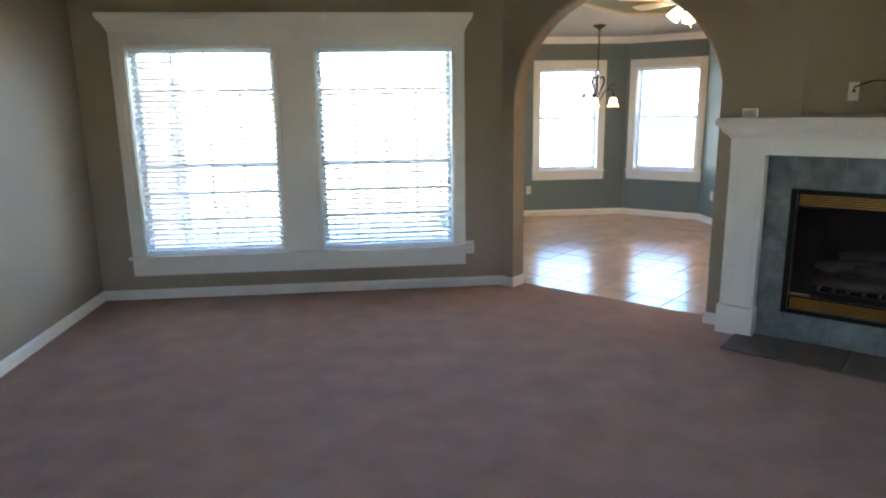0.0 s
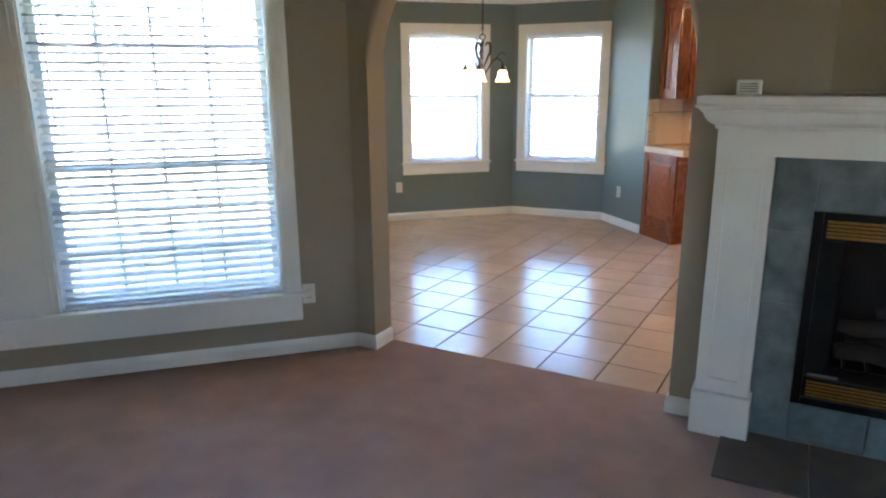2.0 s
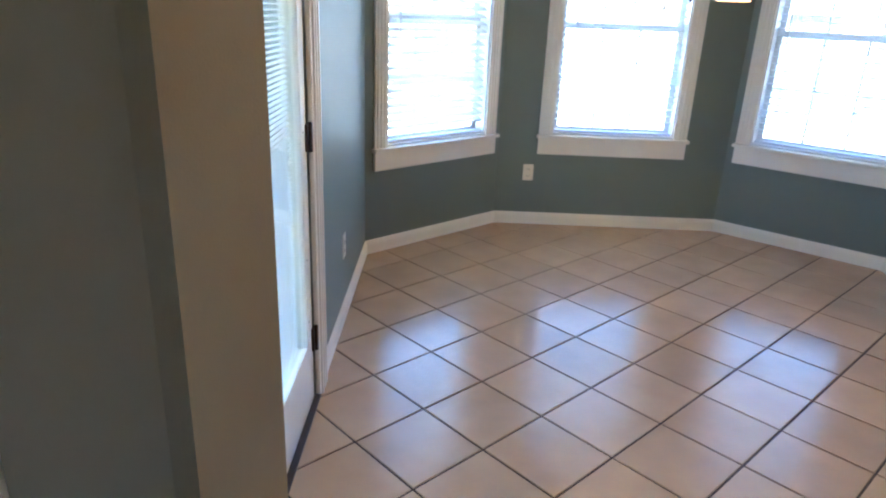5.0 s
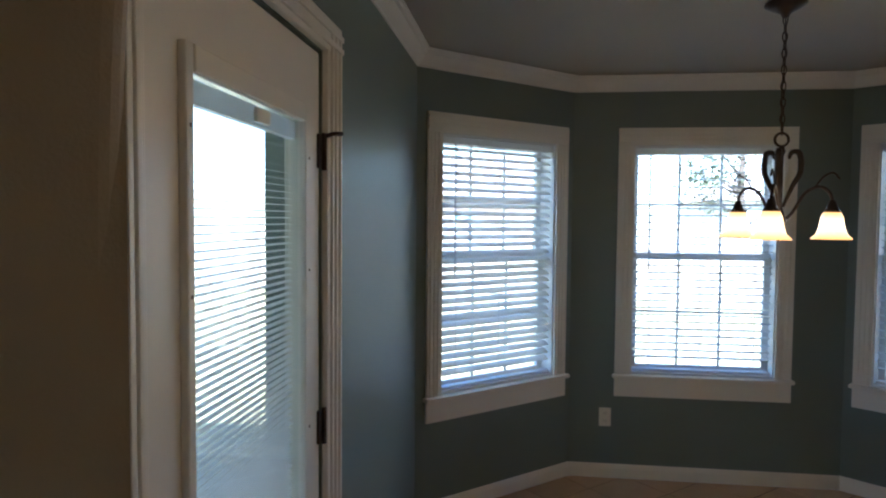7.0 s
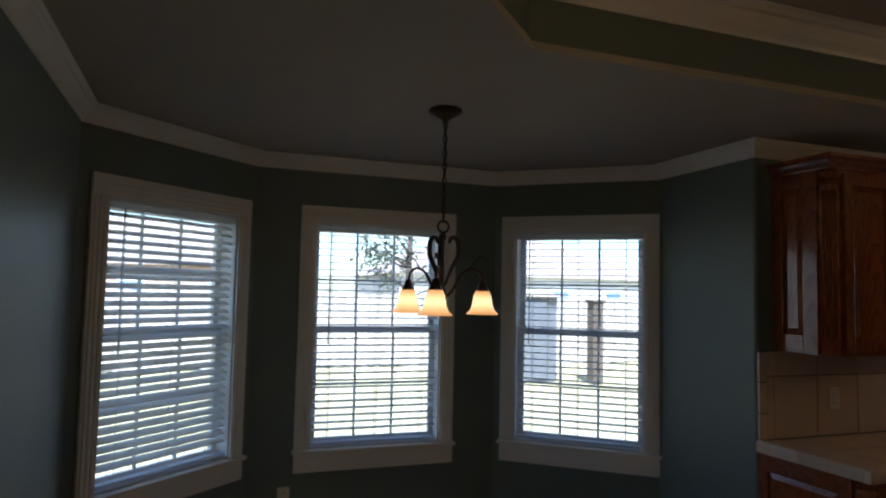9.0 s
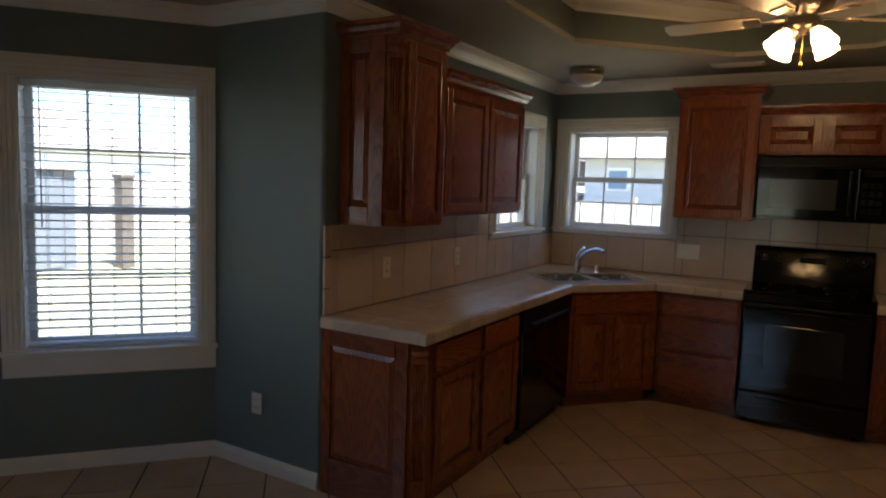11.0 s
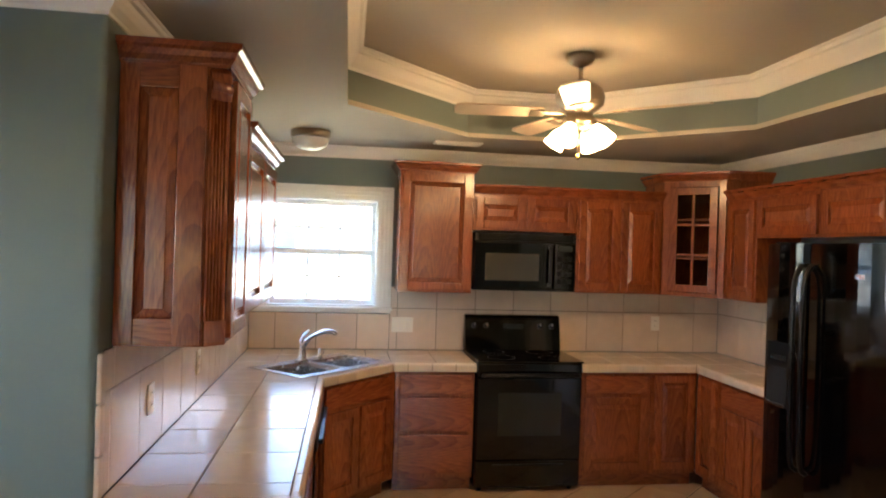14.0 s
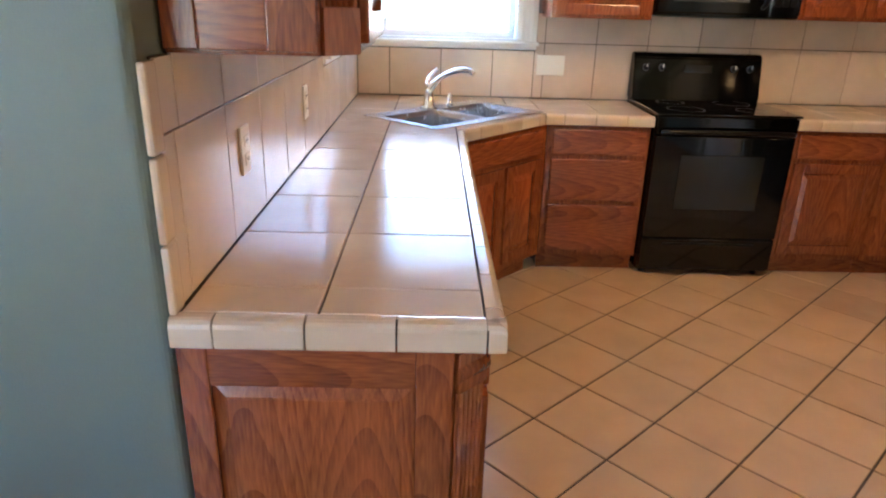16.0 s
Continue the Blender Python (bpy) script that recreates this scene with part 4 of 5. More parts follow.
# east run
wall_cab(XE - D, -2.53, -90, 0.54, 1.365, 2.25, D - 0.001, 1, "tall red oak wall cabinet beside the sink window", True, True)
wall_cab(XE - D + 0.012, -3.072, -90, 0.79, 1.83, 2.105, D - 0.014, 2, "short red oak cabinet above the microwave with two small doors")
wall_cab(XE - D + 0.012, -3.864, -90, 0.684, 1.385, 2.105, D - 0.014, 2, "red oak wall cabinet with two raised-panel doors")
# corner glass cabinet
g = thing("corner_cabinet", XE - D, -4.55, 0, -135, "red oak corner cabinet with a six-pane glass door", "cabinet")
LG = math.hypot(0.32, 0.32)
gz0, gz1 = 1.385, 2.25
mi = g.matrix_basis.inverted()


def gl(x, y):
    v = mi @ Vector((x, y, 0))
    return (v.x, v.y)


E1 = (XE - D - 0.32, -4.87)
foot = [(0, 0), (LG, 0), gl(E1[0], YS + 0.002), gl(XE - 0.002, YS + 0.002), gl(XE - 0.002, -4.551)]
part("back", prism(bmesh.new(), [foot[2], foot[3], foot[4], gl(XE - 0.02, -4.551), gl(XE - 0.02, YS + 0.02), gl(E1[0], YS + 0.02)], gz0, gz1), OAK, g)
part("side_panel", prism(bmesh.new(), [foot[4], (0, 0), (0.012, 0.0), gl(XE - 0.002, -4.565)], gz0, gz1), OAK, g)
part("side_panel", prism(bmesh.new(), [foot[2], (LG, 0), (LG - 0.012, 0.0), gl(E1[0] + 0.014, YS + 0.002)], gz0, gz1), OAK, g)
for z in (gz0, 1.66, 1.95, gz1 - 0.018):
    part("shelf", prism(bmesh.new(), [(0.014, 0.012), (LG - 0.014, 0.012), gl(E1[0] + 0.02, YS + 0.022), gl(XE - 0.022, YS + 0.022), gl(XE - 0.022, -4.57)], z, z + 0.018), OAK_H, g)
part("face_frame", B((0.0, -0.01, gz0, 0.05, 0.011, gz1), (LG - 0.05, -0.01, gz0, LG, 0.011, gz1), (0.05, -0.01, gz1 - 0.05, LG - 0.05, 0.011, gz1), (0.05, -0.01, gz0, LG - 0.05, 0.011, gz0 + 0.03), bev=0.003), OAK, g)
x0, x1, z0, z1 = 0.055, LG - 0.055, gz0 + 0.034, gz1 - 0.054
dr = part("door", B((x0, -0.028, z0, x0 + 0.055, -0.0105, z1), (x1 - 0.055, -0.028, z0, x1, -0.0105, z1), (x0 + 0.055, -0.028, z1 - 0.055, x1 - 0.055, -0.0105, z1), (x0 + 0.055, -0.028, z0, x1 - 0.055, -0.0105, z0 + 0.055), bev=0.003), OAK, g)
xm = (x0 + x1) / 2
part("muntin", B((xm - 0.009, -0.026, z0 + 0.055, xm + 0.009, -0.012, z1 - 0.055)), OAK, dr)
for i in (1, 2):
    zz = z0 + 0.055 + (z1 - z0 - 0.11) * i / 3
    part("muntin", B((x0 + 0.055, -0.0255, zz - 0.009, x1 - 0.055, -0.0125, zz + 0.009)), OAK, dr)
part("pane", B((x0 + 0.05, -0.019, z0 + 0.05, x1 - 0.05, -0.016, z1 - 0.05)), GLASS, dr)
prof = [(0.001, gz1 - 0.012), (0.012, gz1 - 0.012), (0.014, gz1), (0.028, gz1 + 0.016), (0.036, gz1 + 0.034), (0.05, gz1 + 0.042), (0.052, gz1 + 0.06), (0.001, gz1 + 0.06)]
part("crown", sweep([foot[4], (0, 0), (LG, 0), foot[2]], prof), OAK_H, g)
part("top", prism(bmesh.new(), foot, gz1 + 0.001, gz1 + 0.015), OAK_H, g)
# south run
ys = YS + D
wall_cab(E1[0], ys, 180, 0.34, 1.385, 2.105, D - 0.002, 1, "red oak wall cabinet with one raised-panel door")
wall_cab(E1[0] - 0.342, ys, 180, 0.60, 1.82, 2.105, D - 0.002, 1, "short red oak cabinet above the refrigerator")
wall_cab(E1[0] - 0.944, ys, 180, E1[0] - 0.944 - XP - 0.002, 1.82, 2.105, D - 0.002, 2, "short red oak cabinet above the refrigerator with two doors")


def base_cab(x, y, rz, w, label, layout, d=0.575, clipped=0.0):
    """layout: list of (from, to, 'door' / 'drawers' / 'drawer_door')."""
    c = thing("base_cabinet", x, y, 0, rz, label, "cabinet", "base cabinets")
    part("body", clipped_body(w, d, 0.1, 0.842, clipped) if clipped else B((0.001, 0, 0.1, w - 0.001, d, 0.842), bev=0.002), OAK, c)
    part("toe_kick", B((0.001, 0.06, 0.0, w - 0.001, d, 0.1)), OAK_H, c, "dark stained toe kick board")
    for a, b, k in layout:
        if k == "drawers":
            for z0, z1 in ((0.135, 0.40), (0.425, 0.655), (0.68, 0.815)):
                drawer(c, a, b, z0, z1)
        elif k == "door":
            cab_door(c, a, b, 0.135, 0.815)
        elif k == "pair":
            drawer(c, a, b, 0.685, 0.815)
            cab_door(c, a, (a + b) / 2 - 0.008, 0.135, 0.66)
            cab_door(c, (a + b) / 2 + 0.008, b, 0.135, 0.66)
        else:
            drawer(c, a, b, 0.685, 0.815)
            cab_door(c, a, b, 0.135, 0.66)
    return c


FY = -2.02
c = base_cab(2.135, FY, 0, 1.055, "red oak base cabinet with panelled end, drawers over doors", [(0.115, 0.545, "dd"), (0.605, 1.035, "dd")], clipped=0.06)
fluted(c, 0.06, 0.102, 0.834)
end_frame(c, 0.062, 0.572, 0.0, 0.838, 0.07, 0.056, 0.08, 0.19)
FX = 4.55
a, b = Vector((4.02, FY)), Vector((FX, -2.515))
dl = (b - a).length
ang = math.degrees(math.atan2(b.y - a.y, b.x - a.x))
c = thing("sink_cabinet", a.x, a.y, 0, ang, "red oak diagonal sink base with two doors", "cabinet")
mi = c.matrix_basis.inverted()
foot = [(0, 0), (dl, 0), gl(XE - 0.003, -2.515), gl(XE - 0.003, YN - 0.003), gl(4.02, YN - 0.003)]
kick = [(0.04, 0.06), (dl - 0.04, 0.06), gl(XE - 0.003, -2.5), gl(XE - 0.003, YN - 0.003), gl(4.03, YN - 0.003)]
part("body", prism(bmesh.new(), foot, 0.1, 0.68), OAK, c)
part("toe_kick", prism(bmesh.new(), kick, 0.0, 0.1), OAK_H, c)
part("face_frame", B((0, 0, 0.68, dl, 0.02, 0.842)), OAK, c)
drawer(c, 0.05, dl - 0.05, 0.685, 0.815)
cab_door(c, 0.05, dl / 2 - 0.01, 0.135, 0.66)
cab_door(c, dl / 2 + 0.01, dl - 0.05, 0.135, 0.66)
base_cab(FX, -2.518, -90, 0.552, "red oak base cabinet with three drawers beside the range", [(0.03, 0.53, "drawers")])
base_cab(FX, -3.842, -90, 0.53, "red oak base cabinet with a drawer over a door", [(0.03, 0.5, "dd")])
base_cab(FX, -4.374, -90, 0.355, "red oak corner base cabinet with a narrow door", [(0.03, 0.33, "door")])
base_cab(FX - 0.001, -4.732, 180, 0.30, "red oak corner base cabinet with a narrow door", [(0.03, 0.27, "door")], d=0.475)
base_cab(FX - 0.303, -4.732, 180, 0.635, "red oak base cabinet with a drawer over two doors", [(0.03, 0.605, "pair")], d=0.475)

# ---- appliances ----
d = thing("dishwasher", 3.195, FY, 0, 0, "black built-in dishwasher under the tiled counter", "dishwasher")
part("door", B((0.01, -0.03, 0.1, 0.81, 0.5, 0.70), bev=0.006), BLACK, d)
part("control_panel", B((0.01, -0.036, 0.705, 0.81, 0.4, 0.838), bev=0.008), BLACK_M, d)
part("handle", B((0.08, -0.06, 0.72, 0.74, -0.036, 0.745), bev=0.006), BLACK_M, d)
part("kick_plate", B((0.02, 0.04, 0.0, 0.8, 0.4, 0.098)), BLACK_M, d)
r = thing("range", 4.50, -3.08, 0, -90, "black freestanding electric range with a glass oven door", "range")
W = 0.755
part("body", B((0.002, 0.03, 0.03, W, 0.6, 0.905), bev=0.004), BLACK, r)
od = part("oven_door", B((0.006, -0.004, 0.235, W - 0.006, 0.03, 0.80), bev=0.008), BLACK, r)
part("oven_window", B((0.15, -0.008, 0.40, W - 0.15, -0.003, 0.70), bev=0.004), DGLASS, od, "dark oven window")
part("handle", tube(spline([(0.05, -0.004, 0.815), (0.06, -0.035, 0.825), (W / 2, -0.045, 0.828), (W - 0.06, -0.035, 0.825), (W - 0.05, -0.004, 0.815)], 6), 0.013, 8), BLACK_M, od)
part("front_rail", B((0.004, 0.0, 0.808, W - 0.004, 0.03, 0.90), bev=0.006), BLACK, r)
dw = part("storage_drawer", B((0.006, -0.002, 0.05, W - 0.006, 0.03, 0.228), bev=0.008), BLACK, r)
part("drawer_grip", B((0.12, -0.012, 0.192, W - 0.12, -0.002, 0.206), bev=0.004), BLACK_M, dw)
ck = part("cooktop", B((-0.004, -0.008, 0.905, W + 0.006, 0.58, 0.918), bev=0.005), BLACK, r, "black glass cooktop")
for x, y, q in ((0.2, 0.16, 0.1), (0.56, 0.16, 0.08), (0.2, 0.42, 0.08), (0.56, 0.42, 0.1)):
    part("burner_ring", lathe([(q - 0.003, 0.9182), (q - 0.003, 0.9188), (q, 0.9188), (q, 0.9182)], 28, at=(x, y, 0)), RING, ck)
bm = bmesh.new()
q = [(0.50, 0.918), (0.545, 1.155), (0.56, 1.18), (0.60, 1.185), (0.615, 1.17), (0.615, 0.918)]
va, vb = [bm.verts.new((0.0, y, z)) for y, z in q], [bm.verts.new((W, y, z)) for y, z in q]
bm.faces.new(va), bm.faces.new(vb[::-1])
for i in range(len(q)):
    bm.faces.new((va[i], vb[i], vb[(i + 1) % len(q)], va[(i + 1) % len(q)]))
bmesh.ops.recalc_face_normals(bm, faces=bm.faces[:])
bmesh.ops.bevel(bm, geom=bm.edges[:], offset=0.006, segments=2, affect="EDGES")
bg = part("backguard", bm, BLACK, r)
for x in (0.07, 0.165, 0.59, 0.685):
    part("knob", lathe([(0, 0), (0.021, 0), (0.017, 0.022), (0, 0.024)], 16, m=Matrix.Translation((x, 0.535, 1.10)) @ pose(0, 0, 0, 79, 0, 0)), BLACK_M, bg)
    part("dial_mark", B((x - 0.0015, 0.505, 1.103, x + 0.0015, 0.512, 1.122)), PLATE, bg)
part("clock_display", B((0.3, 0.53, 1.07, 0.46, 0.5335, 1.12)), DGLASS, bg)
for x in (0.05, W - 0.05):
    for y in (0.08, 0.55):
        part("foot", lathe([(0, 0), (0.02, 0), (0.016, 0.031), (0, 0.031)], 10, at=(x, y, 0)), BLACK_M, r)
m = thing("microwave", 4.76, -3.078, 1.39, -90, "black over-the-range microwave under the short cabinet", "microwave")
MW = 0.775
part("body", B((0.002, 0.02, 0.0, MW, 0.355, 0.425), bev=0.004), BLACK, m)
md = part("door", B((0.006, -0.004, 0.015, 0.60, 0.02, 0.36), bev=0.008), BLACK, m)
part("window", B((0.085, -0.008, 0.075, 0.49, -0.003, 0.275), bev=0.004), TINTED, md, "grey tinted door window")
part("handle", tube(spline([(0.565, -0.004, 0.05), (0.565, -0.04, 0.08), (0.565, -0.048, 0.19), (0.565, -0.04, 0.3), (0.565, -0.004, 0.33)], 5), 0.011, 8), BLACK_M, md)
cp = part("control_panel", B((0.605, -0.004, 0.015, MW - 0.006, 0.02, 0.36), bev=0.006), BLACK, m)
part("display", B((0.63, -0.006, 0.30, 0.745, -0.003, 0.34)), DGLASS, cp)
for i in range(4):
    for j in range(3):
        part("button", B((0.628 + j * 0.041, -0.006, 0.06 + i * 0.055, 0.66 + j * 0.041, -0.003, 0.095 + i * 0.055), bev=0.001), BLACK_M, cp)
vg = part("vent_grille", B((0.006, 0.0, 0.366, MW - 0.006, 0.02, 0.42), bev=0.004), BLACK_M, m)
for i in range(4):
    part("vent_slat", B((0.03, -0.003, 0.372 + i * 0.012, MW - 0.03, 0.001, 0.378 + i * 0.012)), BLACK, vg)
f = thing("refrigerator", 3.605, -4.60, 0, 180, "glossy black side-by-side refrigerator with ice dispenser", "refrigerator")
FW = 0.95
part("cabinet", B((0.005, 0.07, 0.03, FW - 0.005, 0.61, 1.76), bev=0.006), BLACK_M, f)


def bowed(x0, x1, z0, z1, bow):
    bm = bmesh.new()
    n = 8
    prof = [(x0 + (x1 - x0) * i / n, 0.02 - bow * math.sin(math.pi * (0.06 + 0.88 * i / n))) for i in range(n + 1)]
    prism(bm, prof + [(x1, 0.066), (x0, 0.066)], z0, z1)
    ed = [e for e in bm.edges if all(v.co.y < 0.05 for v in e.verts) and abs(e.verts[0].co.z - e.verts[1].co.z) < 1e-4]
    bmesh.ops.bevel(bm, geom=ed, offset=0.008, segments=2, affect="EDGES")
    return bm


fz = part("freezer_door", bowed(0.004, 0.36, 0.06, 1.775, 0.03), BLACK, f)
fd = part("fresh_food_door", bowed(0.366, FW - 0.004, 0.06, 1.775, 0.035), BLACK, f)
for x, o in ((0.325, fz), (0.40, fd)):
    part("handle", tube(spline([(x, -0.005, 0.55), (x, -0.045, 0.62), (x, -0.055, 1.0), (x, -0.053, 1.4), (x, -0.045, 1.58), (x, -0.005, 1.66)], 5), 0.013, 8), BLACK_M, o)
ds = part("dispenser", B((0.07, -0.022, 0.86, 0.27, -0.006, 1.22), bev=0.006), BLACK_M, fz)
# Flat matt black plate paints the shade of the dispenser's hollow.
part("dispenser_dark_plate", B((0.085, -0.024, 0.88, 0.255, -0.021, 1.08)), SOOT_HOLLOW, ds)
part("dispenser_buttons", B((0.1, -0.0245, 1.12, 0.24, -0.0215, 1.15)), DGLASS, ds)
part("dispenser_lip", B((0.09, -0.04, 0.865, 0.25, -0.02, 0.885), bev=0.004), STEEL, ds)
part("badge", B((0.70, -0.0135, 1.60, 0.77, -0.0115, 1.625), bev=0.001), STEEL, fd)
part("kick_grille", B((0.02, 0.06, 0.0, FW - 0.02, 0.60, 0.055)), BLACK_M, f)
part("hinge_cover", B((0.02, 0.05, 1.76, 0.12, 0.16, 1.785), bev=0.004), BLACK_M, f)
part("hinge_cover", B((FW - 0.12, 0.05, 1.76, FW - 0.02, 0.16, 1.785), bev=0.004), BLACK_M, f)

# ---- sink ----
SC, SA, SL, SWD = Vector((4.45, -2.03)), -44, 0.82, 0.50
s = thing("kitchen_sink", SC.x, SC.y, 0.895, SA, "stainless double-bowl sink set in the tiled corner counter", "sink")
rimz = 0.006
bm = bmesh.new()
lo = []
rings = [[(-SL / 2, -SWD / 2), (SL / 2, -SWD / 2), (SL / 2, SWD / 2), (-SL / 2, SWD / 2)], [(-0.365, -0.19), (-0.02, -0.19), (-0.02, 0.15), (-0.365, 0.15)], [(0.02, -0.19), (0.365, -0.19), (0.365, 0.15), (0.02, 0.15)]]
for ring in rings:
    vs = [bm.verts.new((x, y, rimz)) for x, y in ring]
    lo += [bm.edges.new((vs[i], vs[(i + 1) % 4])) for i in range(4)]
bmesh.ops.triangle_fill(bm, use_beauty=True, edges=lo)
ex = bmesh.ops.extrude_face_region(bm, geom=bm.faces[:])
for v in ex["geom"]:
    if isinstance(v, bmesh.types.BMVert):
        v.co.z -= 0.005
bmesh.ops.recalc_face_normals(bm, faces=bm.faces[:])
part("rim", bm, STEEL, s)
for x0, x1 in ((-0.365, -0.02), (0.02, 0.365)):
    bm = bmesh.new()
    lv = [(0.0, rimz - 0.001), (0.006, -0.02), (0.014, -0.15), (0.04, -0.172)]
    rr = [[bm.verts.new((x, y, z)) for x, y in ((x0 + o, -0.19 + o), (x1 - o, -0.19 + o), (x1 - o, 0.15 - o), (x0 + o, 0.15 - o))] for o, z in lv]
    for a, b in zip(rr, rr[1:]):
        for i in range(4):
            bm.faces.new((a[i], a[(i + 1) % 4], b[(i + 1) % 4], b[i]))
    bm.faces.new(rr[-1])
    bmesh.ops.recalc_face_normals(bm, faces=bm.faces[:])
    bmesh.ops.reverse_faces(bm, faces=bm.faces[:])
    bw = part("bowl", bm, STEEL, s)
    part("drain", lathe([(0, 0.004), (0.03, 0.004), (0.042, 0.001), (0.042, 0)], 18, at=((x0 + x1) / 2, -0.02, -0.1715)), CHROME, bw)
fc = thing("kitchen_faucet", *(SC + Vector((math.cos(radians(SA)), math.sin(radians(SA)))) * 0.0 + Vector((-math.sin(radians(SA)), math.cos(radians(SA)))) * 0.2), 0.901, SA, "chrome single-lever kitchen faucet behind the sink", "faucet")
part("base", lathe([(0, 0), (0.05, 0), (0.048, 0.01), (0.028, 0.016), (0.024, 0.08), (0.02, 0.1), (0, 0.1)], 18), CHROME, fc)
part("spout", tube(spline([(0, 0, 0.09), (0.02, -0.04, 0.15), (0.05, -0.12, 0.195), (0.08, -0.19, 0.205), (0.09, -0.225, 0.19)], 6), 0.015, 10, ends=[1.3] * 6 + [1.0] * 12 + [0.95] * 7), CHROME, fc)
part("lever", tube(spline([(0, 0, 0.1), (-0.004, 0.01, 0.14), (0.012, -0.01, 0.18), (0.03, -0.03, 0.205)], 5), 0.011, 8, ends=[1.5] * 5 + [1] * 11), CHROME, fc)
sp = thing("soap_pump", *(SC + Vector((math.cos(radians(SA)), math.sin(radians(SA)))) * 0.16 + Vector((-math.sin(radians(SA)), math.cos(radians(SA)))) * 0.2), 0.901, SA, "small chrome side spray beside the faucet", "soap pump")
part("base", lathe([(0, 0), (0.02, 0), (0.02, 0.012), (0.012, 0.02), (0.013, 0.06), (0, 0.065)], 14), CHROME, sp)

# ---- counters, tiled ----
CTOP = 0.895
sink_poly = [tuple(SC + Matrix.Rotation(radians(SA), 2) @ Vector(p)) for p in ((-SL / 2 + 0.03, -SWD / 2 + 0.03), (SL / 2 - 0.03, -SWD / 2 + 0.03), (SL / 2 - 0.03, SWD / 2 - 0.03), (-SL / 2 + 0.03, SWD / 2 - 0.03))]
EDGE_IN = 0.04
NEDGE = [(2.112, YN), (2.112, -2.055), (4.01, -2.055), (4.515, -2.50), (4.515, -3.077)]


def counter(name, outline, hole, label):
    t = thing(name, 0, 0, 0, 0, label, "worktop")
    bm = bmesh.new()
    lo = []
    for ring in ([outline, hole] if hole else [outline]):
        vs = [bm.verts.new((x, y, CTOP - 0.010)) for x, y in ring]
        lo += [bm.edges.new((vs[i], vs[(i + 1) % len(vs)])) for i in range(len(vs))]
    bmesh.ops.triangle_fill(bm, use_beauty=True, edges=lo)
    ex = bmesh.ops.extrude_face_region(bm, geom=bm.faces[:])
    for v in ex["geom"]:
        if isinstance(v, bmesh.types.BMVert):
            v.co.z -= 0.04
    bmesh.ops.recalc_face_normals(bm, faces=bm.faces[:])
    part("substrate", bm, GROUT, t, "dark grout bed")
    return t


def tile_mesh(polys, z0, z1):
    bm = bmesh.new()
    for p in polys:
        if len(p) > 2:
            area = abs(sum(p[i][0] * p[(i + 1) % len(p)][1] - p[(i + 1) % len(p)][0] * p[i][1] for i in range(len(p)))) / 2
            if area > 2e-4:
                n = len(p)
                c = Vector((sum(q[0] for q in p) / n, sum(q[1] for q in p) / n))
                top = [tuple(Vector(q).lerp(c, min(0.0025 / max((Vector(q) - c).length, 0.01), 0.3))) for q in p]
                a = [bm.verts.new((*q, z0)) for q in p]
                b = [bm.verts.new((*q, z1 - 0.002)) for q in p]
                d = [bm.verts.new((*q, z1)) for q in top]
                for u, v in ((a, b), (b, d)):
                    for i in range(n):
                        bm.faces.new((u[i], u[(i + 1) % n], v[(i + 1) % n], v[i]))
                bm.faces.new(d)
    bmesh.ops.recalc_face_normals(bm, faces=bm.faces[:])
    return bm


def minus(poly, hole):
    """The pieces of a convex polygon outside a convex hole (counter-clockwise)."""
    out, rest = [], poly
    for i in range(len(hole)):
        (ax, ay), (bx, by) = hole[i], hole[(i + 1) % len(hole)]
        na, nb = by - ay, -(bx - ax)
        c = na * ax + nb * ay
        piece = clip(rest, na, nb, c)
        if len(piece) > 2:
            out.append(piece)
        rest = clip(rest, -na, -nb, -c)
        if len(rest) < 3:
            break
    return out


def top_tiles(parent, xs, ys, planes, hole=None):
    g = 0.0025
    for x0, x1 in zip(xs, xs[1:]):
        for y0, y1 in zip(ys, ys[1:]):
            p = [(x0 + g, y0 + g), (x1 - g, y0 + g), (x1 - g, y1 - g), (x0 + g, y1 - g)]
            for a, b, c in planes:
                p = clip(p, a, b, c) if p else p
            if len(p) < 3:
                continue
            ps = minus(p, hole) if hole else [p]
            bm = tile_mesh(ps, CTOP - 0.0095, CTOP)
            if len(bm.verts):
                part("tile", bm, CTILE, parent)
            else:
                bm.free()


